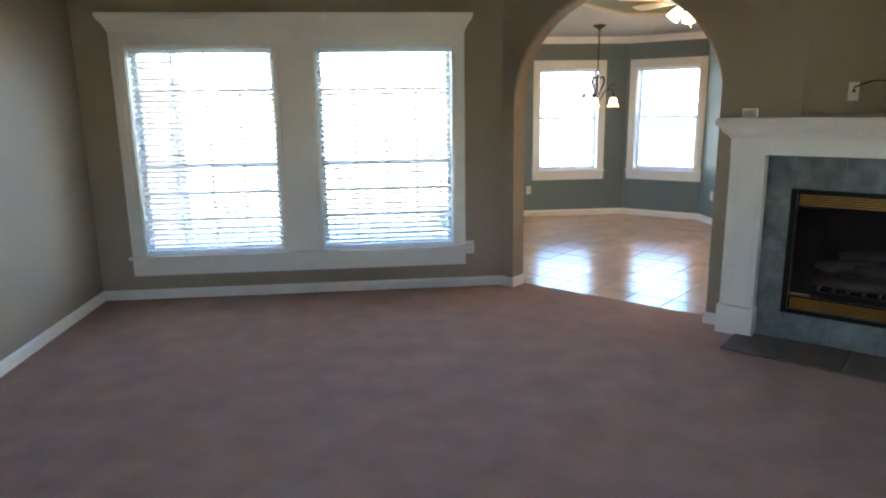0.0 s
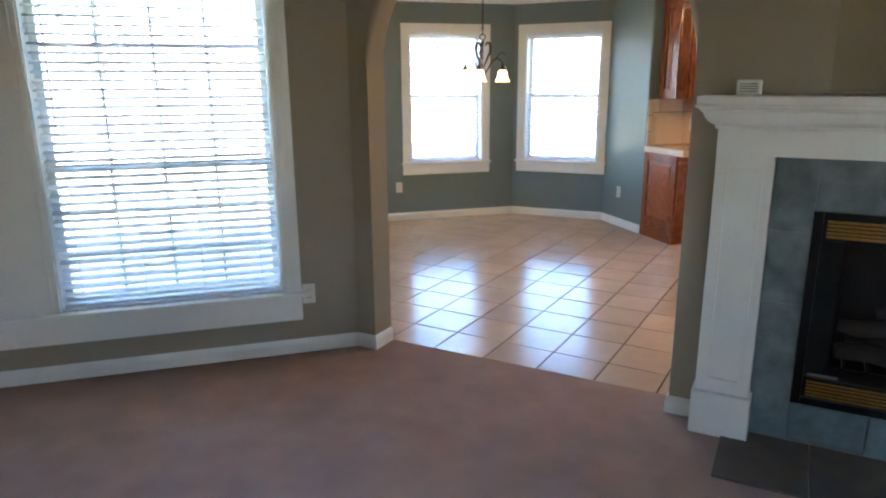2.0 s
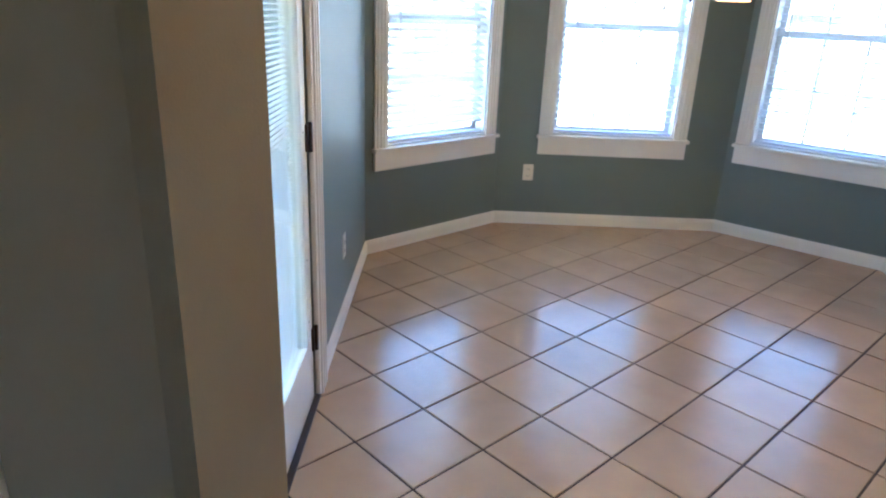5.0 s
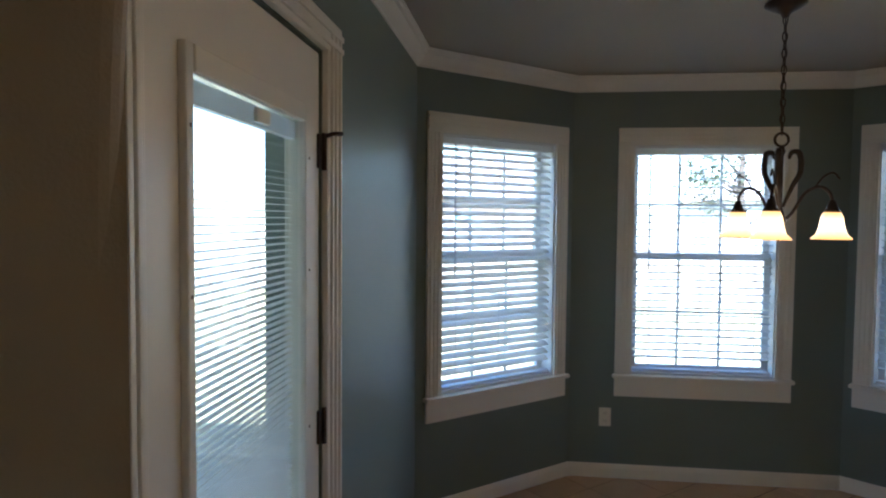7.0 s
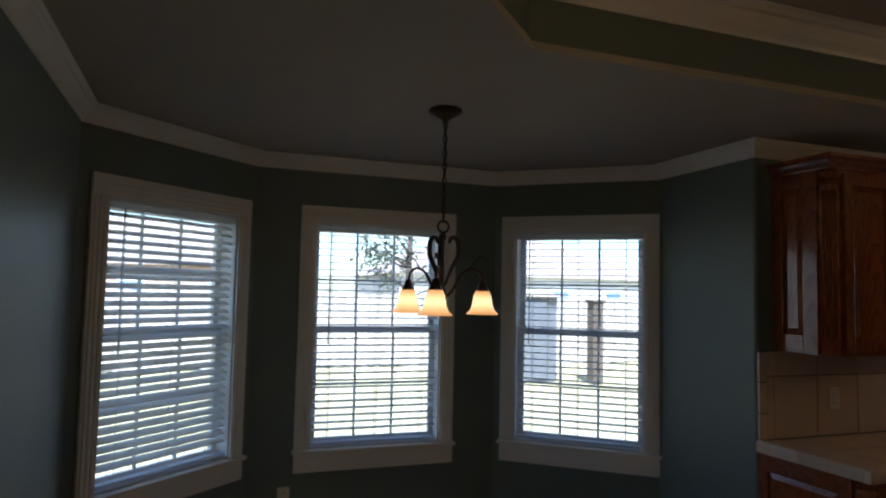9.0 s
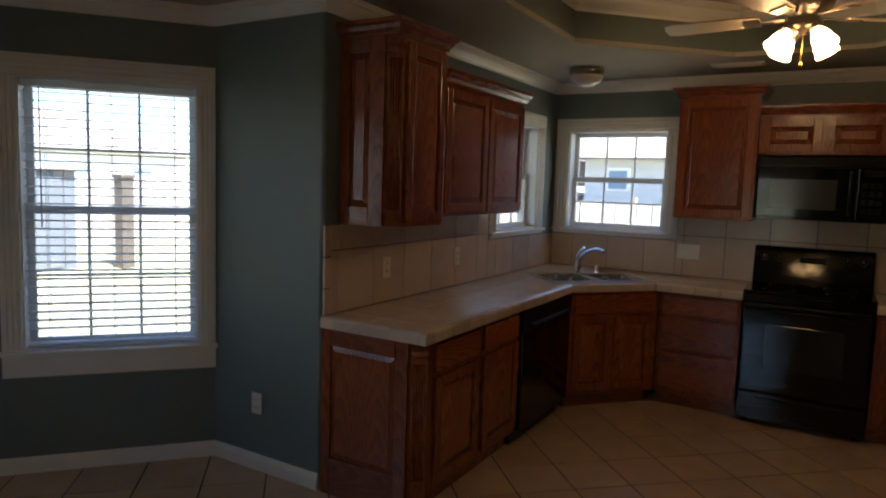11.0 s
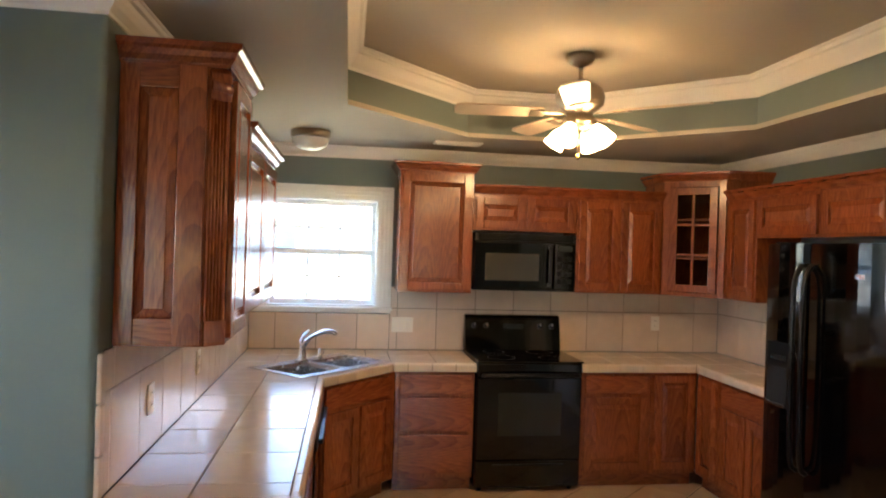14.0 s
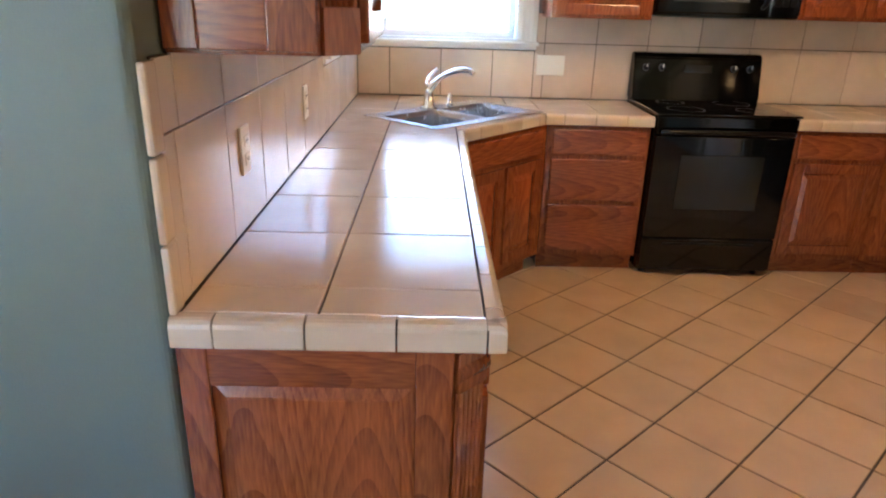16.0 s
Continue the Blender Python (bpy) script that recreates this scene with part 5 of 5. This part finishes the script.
def edge_tiles(parent, path, firsts, step=0.166):
    """Rounded edge tiles along the front of a counter, which lies to the left of the path; each run begins with a cut piece."""
    for first, p, q in zip(firsts, path, path[1:]):
        p, q = Vector(p), Vector(q)
        L = (q - p).length
        a = math.degrees(math.atan2(q.y - p.y, q.x - p.x))
        cuts = [0.0, first]
        while cuts[-1] + step * 1.15 < L:
            cuts.append(cuts[-1] + step)
        cuts.append(L)
        pr = [(0.002, CTOP - 0.056), (0.0, CTOP - 0.052), (0.0, CTOP - 0.016), (0.0025, CTOP - 0.008), (0.008, CTOP - 0.002), (0.016, CTOP + 0.001), (0.03, CTOP + 0.001), (EDGE_IN - 0.002, CTOP), (EDGE_IN - 0.002, CTOP - 0.0095), (0.012, CTOP - 0.0095), (0.012, CTOP - 0.056)]
        made = {}
        for c0, c1 in zip(cuts, cuts[1:]):
            k = round(c1 - c0, 4)
            if k not in made:
                bm = bmesh.new()
                va, vb = [bm.verts.new((0.002, y, z)) for y, z in pr], [bm.verts.new((k - 0.002, y, z)) for y, z in pr]
                for j in range(len(pr)):
                    bm.faces.new((va[j], vb[j], vb[(j + 1) % len(pr)], va[(j + 1) % len(pr)]))
                bm.faces.new(va), bm.faces.new(vb[::-1])
                bmesh.ops.recalc_face_normals(bm, faces=bm.faces[:])
                made[k] = mesh_of("edge_tile", bm, CTILE)
            o = part("edge_tile", made[k], None, parent)
            o.matrix_basis = pose(*(p + (q - p).normalized() * c0), 0, 0, 0, a)


ct = counter("worktop", [(2.124, YN), (2.124, -2.043), (4.016, -2.043), (4.527, -2.494), (4.527, -3.076), (XE, -3.076), (XE, YN)], sink_poly, "beige tiled worktop with dark grout and rounded edge tiles")
dgl = Vector((4.515 - 4.01, -2.50 + 2.055)).normalized()
nin = Vector((-dgl.y, dgl.x))
lim = nin.dot(Vector((4.01, -2.055))) + EDGE_IN
xs = [2.112 + EDGE_IN, 2.27, 2.598, 2.922, 3.246, 3.57, 3.894, 4.218, 4.555, 4.85, XE - 0.012]
top_tiles(ct, xs, [-2.015, -1.706, YN - 0.012], [], sink_poly)
top_tiles(ct, [3.894, 4.218, 4.555, 4.85, XE - 0.012], [-2.485, -2.32, -2.015], [(nin.x, nin.y, lim)], sink_poly)
top_tiles(ct, [4.515 + EDGE_IN, 4.85, XE - 0.012], [-3.076, -2.80, -2.485], [], sink_poly)
edge_tiles(ct, NEDGE, (0.08, 0.076, 0.12, 0.1))
cs2 = counter("worktop", [(4.527, -3.839), (4.527, -4.712), (3.612, -4.712), (3.612, YS), (XE, YS), (XE, -3.839)], None, "beige tiled worktop between range and refrigerator")
top_tiles(cs2, [4.515 + EDGE_IN, 4.85, XE - 0.012], [YS + 0.012, -4.96, -4.70, -4.40, -4.10, -3.84], [])
top_tiles(cs2, [3.613, 3.89, 4.2, 4.515 + EDGE_IN], [YS + 0.012, -4.96, -4.70], [(0, -1, 4.70 + EDGE_IN)])
edge_tiles(cs2, [(4.515, -3.839), (4.515, -4.70), (3.612, -4.70)], (0.12, 0.14))


def splash(name, x, y, rz, cols, rows, label):
    t = thing(name, x, y, 0, rz, label, "backsplash", "backsplashes")
    part("grout_bed", B(*[(c0, -0.005, r0, c1, -0.001, r1) for c0, c1, r0, r1 in rows]), GROUT, t)
    for c0, c1, r0, r1 in rows:
        cut = [c0] + [c for c in cols if c0 + 0.03 < c < c1 - 0.03] + [c1]
        for a, b in zip(cut, cut[1:]):
            part("tile", B((a + 0.002, -0.012, r0 + 0.002, b - 0.002, -0.0045, r1 - 0.002), bev=0.002), CTILE, t)
    return t


R1z, R2z, R3z = 0.897, 1.215, 1.36
ncols = [0.10 + 0.298 * i for i in range(11)]
sp = splash("backsplash", 2.125, YN, 0, ncols, [(0.05, 1.755, R1z, R2z), (1.755, 2.985, R1z, 1.17), (0.05, 0.126, R2z, 1.344), (0.126, 1.755, R2z, 1.384)], "beige ceramic backsplash tiles under the wall cabinets")
for z0, z1 in ((R1z, 1.028), (1.032, 1.184), (1.188, 1.34)):
    part("end_tile", B((0.001, -0.016, z0, 0.048, -0.001, z1), bev=0.006), CTILE, sp, "rounded end tile")
ecols = [0.203 + 0.305 * i for i in range(14)]
splash("backsplash", XE, YN, -90, ecols, [(0.013, 1.06, R1z, 1.17), (1.06, 3.768, R1z, R2z), (1.066, 3.768, R2z, R3z + 0.022)], "beige ceramic backsplash tiles behind the range")
splash("backsplash", XE, YS, 180, [0.3 * i for i in range(6)], [(0.013, 1.5, R1z, R2z), (0.013, 1.5, R2z, R3z + 0.022)], "beige ceramic backsplash tiles beside the refrigerator")
plate("wall_outlet", 2.64, YN - 0.012, 1.09, 0, "ivory switch plate on the tiled backsplash", "outlet")
plate("wall_outlet", 3.43, YN - 0.012, 1.09, 0, "ivory double outlet on the tiled backsplash", "outlet")
plate("switch_plate", XE - 0.012, -2.60, 1.09, -90, "ivory triple switch plate beside the sink window", "switch", "switches", 0.165)
plate("wall_outlet", XE - 0.012, -4.66, 1.13, -90, "ivory double outlet on the tiled backsplash", "outlet")


# ---- lamps ----
def fan(x, y, turn, glass):
    f = thing("ceiling_fan", x, y, TRAY, 0, "pewter ceiling fan with five pale blades and lit glass shades", "ceiling fan", "ceiling fans")
    part("canopy", lathe([(0, 0), (0.07, 0), (0.072, -0.02), (0.06, -0.05), (0.02, -0.07), (0, -0.07)], 24), NICKEL, f)
    part("downrod", tube([(0, 0, -0.06), (0, 0, -0.16)], 0.012, 10), NICKEL, f)
    part("motor_housing", lathe([(0, -0.14), (0.04, -0.145), (0.075, -0.16), (0.12, -0.19), (0.13, -0.23), (0.125, -0.27), (0.09, -0.30), (0.07, -0.31), (0.07, -0.335), (0.085, -0.34), (0.085, -0.37), (0.05, -0.39), (0, -0.395)], 28), NICKEL, f)
    for i in range(5):
        a = radians(turn + 72 * i)
        m = Matrix.Rotation(a, 4, "Z") @ Matrix.Translation((0, 0, -0.315))
        bm = bmesh.new()
        out = [(0.2, -0.05), (0.3, -0.062), (0.62, -0.07), (0.66, -0.055), (0.668, 0), (0.66, 0.055), (0.62, 0.07), (0.3, 0.062), (0.2, 0.05)]
        prism(bm, out, -0.004, 0.004)
        bmesh.ops.transform(bm, matrix=m @ pose(0, 0, 0, 11, 0, 0), verts=bm.verts[:])
        b = part("blade", bm, BLADE, f, "pale wood-look blade")
        bm = B((0.085, -0.014, -0.008, 0.2, 0.014, 0.0), (0.19, -0.04, -0.012, 0.27, 0.04, -0.005), bev=0.003)
        bmesh.ops.transform(bm, matrix=m @ pose(0, 0, 0, 11, 0, 0), verts=bm.verts[:])
        part("blade_iron", bm, NICKEL, b)
    for i in range(4):
        a = radians(turn + 30 + 90 * i)
        m = Matrix.Rotation(a, 4, "Z") @ Matrix.Translation((0.07, 0, -0.37)) @ pose(0, 0, 0, 0, -38, 0)
        h = part("lamp_holder", lathe([(0, 0.02), (0.02, 0.02), (0.026, -0.01), (0.026, -0.03), (0, -0.03)], 14, m=m), NICKEL, f)
        s = part("shade", lathe([(0.024, -0.028), (0.035, -0.05), (0.046, -0.08), (0.05, -0.11), (0.058, -0.135), (0.055, -0.135), (0.046, -0.11), (0.042, -0.08), (0.03, -0.05), (0.02, -0.03)], 18, m=m), glass, h, "frosted bell glass shade")
    part("pull_chain", tube([(0.01, 0.0, -0.39), (0.01, 0.0, -0.53)], 0.003, 6), BRASS, f)
    part("chain_pull", lathe([(0, 0), (0.008, 0.005), (0.01, 0.02), (0.004, 0.035), (0, 0.035)], 10, at=(0.01, 0, -0.56)), BRASS, f)
    return f


fan(3.41, -3.366, 14, SHADE_F)
fan(0.58, -3.3, 40, SHADE_D)

c = thing("chandelier", 0.447, -1.31, CEIL, 0, "bronze scroll chandelier with three lit amber bell shades", "chandelier")
part("canopy", lathe([(0, 0), (0.075, 0), (0.078, -0.012), (0.05, -0.03), (0.02, -0.045), (0.012, -0.06), (0, -0.06)], 24), BRONZE, c)
bm = bmesh.new()
for i in range(14):
    z = -0.07 - i * 0.032
    q = bmesh.new()
    ring = [(math.cos(2 * math.pi * k / 12) * 0.009, 0, math.sin(2 * math.pi * k / 12) * 0.02) for k in range(13)]
    tube(ring, 0.0028, 6, q)
    join(bm, q, Matrix.Translation((0, 0, z)) @ Matrix.Rotation(radians(90 * (i % 2)), 4, "Z"))
part("chain", bm, BRONZE, c)
part("cord", tube(spline([(0, 0, -0.05), (0.006, 0.004, -0.2), (-0.006, -0.003, -0.35), (0, 0, -0.52)], 6), 0.0028, 6), BRONZE, c)
q = bmesh.new()
tube([(math.cos(2 * math.pi * k / 20) * 0.026, 0, -0.535 + math.sin(2 * math.pi * k / 20) * 0.026) for k in range(21)], 0.005, 8, q)
part("loop", q, BRONZE, c)
part("stem", lathe([(0, -0.56), (0.01, -0.565), (0.016, -0.58), (0.009, -0.6), (0.009, -0.8), (0.02, -0.83), (0.028, -0.86), (0.016, -0.89), (0.008, -0.93), (0, -0.94)], 16), BRONZE, c)
for i in range(3):
    a = radians(-118 + 120 * i)
    R = Matrix.Rotation(a, 4, "Z")
    pts = [R @ p for p in spline([(0.012, 0, -0.86), (0.05, 0, -0.82), (0.095, 0, -0.745), (0.15, 0, -0.72), (0.19, 0, -0.745), (0.2, 0, -0.79)], 6)]
    arm = part("arm", tube(pts, 0.0065, 8), BRONZE, c)
    pts = [R @ p for p in spline([(0.012, 0, -0.8), (0.045, 0, -0.72), (0.075, 0, -0.66), (0.07, 0, -0.59), (0.04, 0, -0.585), (0.03, 0, -0.61)], 6)]
    bm = tube(pts, 0.011, 8, ends=[0.5 + 0.6 * math.sin(math.pi * k / (len(pts) - 1)) for k in range(len(pts))])
    part("leaf_scroll", bm, BRONZE, arm)
    pts = [R @ p for p in spline([(0.13, 0, -0.725), (0.165, 0, -0.68), (0.2, 0, -0.665), (0.225, 0, -0.69)], 5)]
    part("tendril", tube(pts, 0.004, 6), BRONZE, arm)
    o = R @ Vector((0.2, 0, -0.79))
    part("cup", lathe([(0, 0.02), (0.012, 0.015), (0.02, -0.01), (0.032, -0.03), (0, -0.03)], 16, at=o), BRONZE, arm)
    part("shade", lathe([(0.03, -0.028), (0.04, -0.05), (0.046, -0.09), (0.055, -0.115), (0.075, -0.135), (0.072, -0.136), (0.052, -0.114), (0.042, -0.09), (0.036, -0.05), (0.026, -0.03)], 22, at=o), SHADE_C, arm, "amber marbled glass bell shade, lit")

l = thing("ceiling_light", 4.52, -1.90, CEIL, 0, "unlit flush ceiling light with frosted dome and pewter band", "ceiling light")
part("band", lathe([(0, 0), (0.13, 0), (0.132, -0.012), (0.13, -0.045), (0.122, -0.05), (0, -0.05)], 28), NICKEL, l)
part("dome", lathe([(0.12, -0.048), (0.118, -0.07), (0.1, -0.1), (0.06, -0.122), (0, -0.13)], 28), DOME, l)
v = thing("ceiling_vent", 4.67, -2.92, CEIL, -90, "white slatted air vent in the kitchen ceiling", "vent")
part("frame", B((-0.17, -0.07, -0.008, 0.17, 0.07, -0.0005), bev=0.002), WHITE, v)
for i in range(9):
    part("slat", B((-0.145, -0.052 + i * 0.0125, -0.013, 0.145, -0.046 + i * 0.0125, -0.0075)), WHITE, v)

v = thing("ceiling_vent", -0.7, -2.3, CEIL, 0, "white slatted air vent in the dining ceiling", "vent")
part("frame", B((-0.15, -0.07, -0.008, 0.15, 0.07, -0.0005), bev=0.002), WHITE, v)
for i in range(9):
    part("slat", B((-0.125, -0.052 + i * 0.0125, -0.013, 0.125, -0.046 + i * 0.0125, -0.0075)), WHITE, v)

# ---- outdoors ----
def picket_fence(x, y, rz, n, label, top=1.75):
    f = thing("fence", x, y, -0.2, rz, label, "fence", "garden fences")
    bm = bmesh.new()
    prism(bm, [(0.0, 0.0), (0.135, 0.0), (0.135, 0.02), (0.0, 0.02)], 0.02, top)
    me = mesh_of("picket", bm, FENCE)
    for i in range(n):
        p = part("picket", me, None, f)
        p.matrix_basis = pose(i * 0.145, 0, random.uniform(-0.02, 0.02), 0, random.uniform(-0.5, 0.5), 0)
    for z in (0.17 * top, 0.54 * top, 0.86 * top):
        part("rail", B((0, 0.021, z, n * 0.145, 0.06, z + 0.09)), FENCE, f)
    for i in range(0, n, 16):
        part("post", B((i * 0.145, 0.061, 0, i * 0.145 + 0.09, 0.15, top + 0.1)), FENCE, f)
    return f


picket_fence(-16, 11.5, 0, 200, "weathered grey wooden garden fence on the lawn")
picket_fence(12.7, 11.5, -90, 150, "low weathered wooden side fence on the lawn", 1.5)


def house(x, y, rz, w, d, wallm, label, openings, tall=2.7, laps=0):
    h = thing("neighbour_house", x, y, -0.2, rz, label, "house", "neighbouring houses")
    part("wall", B((0, 0, 0, w, d, tall)), wallm, h)
    for i in range(laps):
        part("siding_board", B((0, -0.022, i * tall / laps, w, -0.001, (i + 1) * tall / laps - 0.02)), wallm, h)
    bm = bmesh.new()
    e = 0.4
    b = [bm.verts.new(p) for p in ((-e, -e, tall), (w + e, -e, tall), (w + e, d + e, tall), (-e, d + e, tall))]
    t = [bm.verts.new(p) for p in ((d * 0.45, d / 2, tall + 2.2), (w - d * 0.45, d / 2, tall + 2.2))]
    for q in ((b[0], b[1], t[1], t[0]), (b[1], b[2], t[1]), (b[2], b[3], t[0], t[1]), (b[3], b[0], t[0]), (b[3], b[2], b[1], b[0])):
        bm.faces.new(q)
    bmesh.ops.recalc_face_normals(bm, faces=bm.faces[:])
    part("roof", bm, ROOFING, h)
    for x0, x1, z0, z1 in openings:
        wd = part("window", B((x0, -0.05, z0, x1, -0.001, z1), bev=0.02), VINYL, h)
        part("pane", B((x0 + 0.06, -0.06, z0 + 0.06, x1 - 0.06, -0.051, z1 - 0.06)), FAR_GLASS, wd)
    return h


house(-12, 24, 0, 15, 9, BRICK, "brick house with a hipped roof beyond the fence", [(1.8 + 3.3 * i, 2.8 + 3.3 * i, 0.9, 2.1) for i in range(4)])
house(8, 25, 0, 14, 9, SIDING, "grey sided house with a hipped roof beyond the fence", [(1.7 + 3.1 * i, 2.7 + 3.1 * i, 0.9, 2.1) for i in range(4)])
house(13.6, 9.0, -90, 6.95, 6, SIDING, "pale lap-sided house beyond the side fence", [(2.0, 2.9, 0.9, 2.1), (6.4, 6.88, 1.75, 2.25)], 2.4, 12)
house(13.6, 1.15, -90, 9, 6, SIDING, "pale lap-sided house with small blue windows beyond the side fence", [(0.48, 0.98, 1.7, 2.2), (1.83, 2.33, 1.6, 2.2), (5.0, 5.9, 0.9, 2.1)], 2.4, 12)
# Even dark blue-grey for all the shed boards.
SHED = mat("grey_shed_boards", (0.14, 0.15, 0.17), 0.85, vary=0.15, scale=4)
s = thing("garden_shed", 5.35, 8.2, -0.2, 6, "grey garden shed by the fence", "shed")
part("wall", B((0, 0, 0, 1.25, 1.6, 1.78)), SHED, s)
for i in range(6):
    part("siding_batten", B((i * 0.2 + 0.02, -0.02, 0.0, i * 0.2 + 0.05, -0.001, 1.78)), SHED, s)
part("roof", prism(bmesh.new(), [(-0.1, -0.12), (1.35, -0.12), (1.35, 1.72), (-0.1, 1.72)], 1.78, 1.85), ROOFING, s)
part("door", B((0.3, -0.05, 0.05, 0.95, -0.021, 1.66), bev=0.01), SHED, s)
pl = thing("garden_post", 7.2, 7.8, -0.2, 0, "dark wooden post standing on the lawn", "post")
part("shaft", B((-0.12, -0.12, 0, 0.12, 0.12, 1.68), bev=0.01), BARK, pl)
part("cap", B((-0.15, -0.15, 1.68, 0.15, 0.15, 1.74), bev=0.01), BARK, pl)


def tree(x, y, hgt, label):
    t = thing("tree", x, y, -0.2, 0, label, "tree", "garden trees")
    part("trunk", tube(spline([(0, 0, 0), (0.05, 0.03, hgt * 0.25), (-0.05, 0.08, hgt * 0.5), (0.05, 0, hgt * 0.8)], 5), 0.16, 9, ends=[1.3 - 0.07 * k for k in range(16)]), BARK, t)
    bm, lv = bmesh.new(), bmesh.new()
    for i in range(26):
        z = hgt * random.uniform(0.3, 0.8)
        a, L = random.uniform(0, 6.28), hgt * random.uniform(0.18, 0.38)
        d = Vector((math.cos(a), math.sin(a), random.uniform(0.3, 0.9))).normalized()
        p0 = Vector((0, 0, z))
        pts = [p0, p0 + d * L * 0.5 + Vector((0, 0, 0.1)), p0 + d * L]
        tube(pts, 0.03, 5, bm, ends=[1, 0.6, 0.25])
        for k in range(60):
            c = p0 + d * L * random.uniform(0.45, 1.1) + Vector([random.gauss(0, 0.2) for _ in range(3)])
            n = Vector([random.gauss(0, 1) for _ in range(3)]).normalized()
            s = n.orthogonal().normalized() * random.uniform(0.04, 0.09)
            w = n.cross(s) * 0.55
            lv.faces.new([lv.verts.new(c + q) for q in (s, w, -s, -w)])
    part("limbs", bm, BARK, t)
    lf = part("crown", lv, LEAF, t, "sparse olive winter leaves")
    lf["kind"] = "stuff"
    return t


tree(5.4, 15.0, 5.5, "sparse winter tree behind the garden fence")
tree(-5.5, 15, 6.0, "sparse winter tree behind the garden fence")
# brick patio column, one by one
b = thing("patio_column", -4.55, -1.45, -0.06, 0, "pale brick patio column holding up the eave", "column")
part("core", B((-0.215, -0.215, 0, 0.215, 0.215, 3.0)), MORTAR, b)
bm = bmesh.new()
box(bm, 0, -0.012, 0.004, 0.205, 0.0, 0.067, bev=0.004)
bme = mesh_of("brick", bm, BRICK)
for side in range(4):
    R = Matrix.Rotation(radians(90 * side), 4, "Z")
    for k in range(39):
        for j in range(2):
            o = part("brick", bme, None, b)
            o.matrix_basis = R @ pose(-0.213 + j * 0.214 + (0.0 if k % 2 else 0.004), -0.2155, 0.01 + k * 0.075)

# ---- floor tiles ----
AT, ROT = 0.2232, radians(-2.18)
ORG = Vector((3.097, -2.752))
ux = Vector((math.cos(ROT + math.pi / 4), math.sin(ROT + math.pi / 4)))
uy = Vector((math.cos(ROT - math.pi / 4), math.sin(ROT - math.pi / 4)))
side = AT * 2 ** 0.5
g = 0.004
inner = [on_arch(UL - 0.05, ATH), (-1.16, -3.2), (-1.16, -0.7), (-0.3, 0.08), (1.35, 0.08), (2.18, -0.65), (2.18, -1.5), (4.9, -1.5), (4.9, -5.2), (2.5, -5.2), (2.5, -4.65), (0.1, -4.65)]


def inside(p):
    r = False
    for i in range(len(inner)):
        (ax, ay), (bx, by) = inner[i], inner[i - 1]
        if (ay > p[1]) != (by > p[1]) and p[0] < (bx - ax) * (p[1] - ay) / (by - ay) + ax:
            r = not r
    return r


def covered(p):
    return (p[0] > 2.55 and p[1] > -1.72) or (p[0] > 4.85) or (p[1] < -4.95)


sq = [(g, g), (side - g, g), (side - g, side - g), (g, side - g)]
full = mesh_of("tile", tile_mesh([sq], -0.008, 0.0), FTILE)
line = C0.dot(INTO) + ATH
for i in range(-30, 31):
    for j in range(-30, 31):
        o = ORG + ux * side * i + uy * side * j
        # square spans +ux and +uy; its frame is mirrored so that the top faces up
        cs4 = [o + ux * a + uy * b2 for a, b2 in ((0, 0), (side, 0), (side, side), (0, side))]
        mid = (cs4[0] + cs4[2]) / 2
        hit = inside(mid) or any(inside(q) for q in cs4)
        if not hit or covered(mid):
            continue
        near = min(q.dot(INTO) for q in cs4)
        if near > line + 0.002:
            t = part("tile", full, None, floor)
            ang = math.degrees(math.atan2(ux.y, ux.x))
            t.matrix_basis = pose(*(o + uy * side), 0, 0, 0, ang)
        else:
            poly = [tuple(o + ux * a + uy * b2) for a, b2 in sq]
            poly = clip(poly, INTO.x, INTO.y, line + 0.003)
            if len(poly) > 2:
                bm = tile_mesh([poly], -0.008, 0.0)
                if len(bm.verts):
                    part("tile", bm, FTILE, floor)
                else:
                    bm.free()
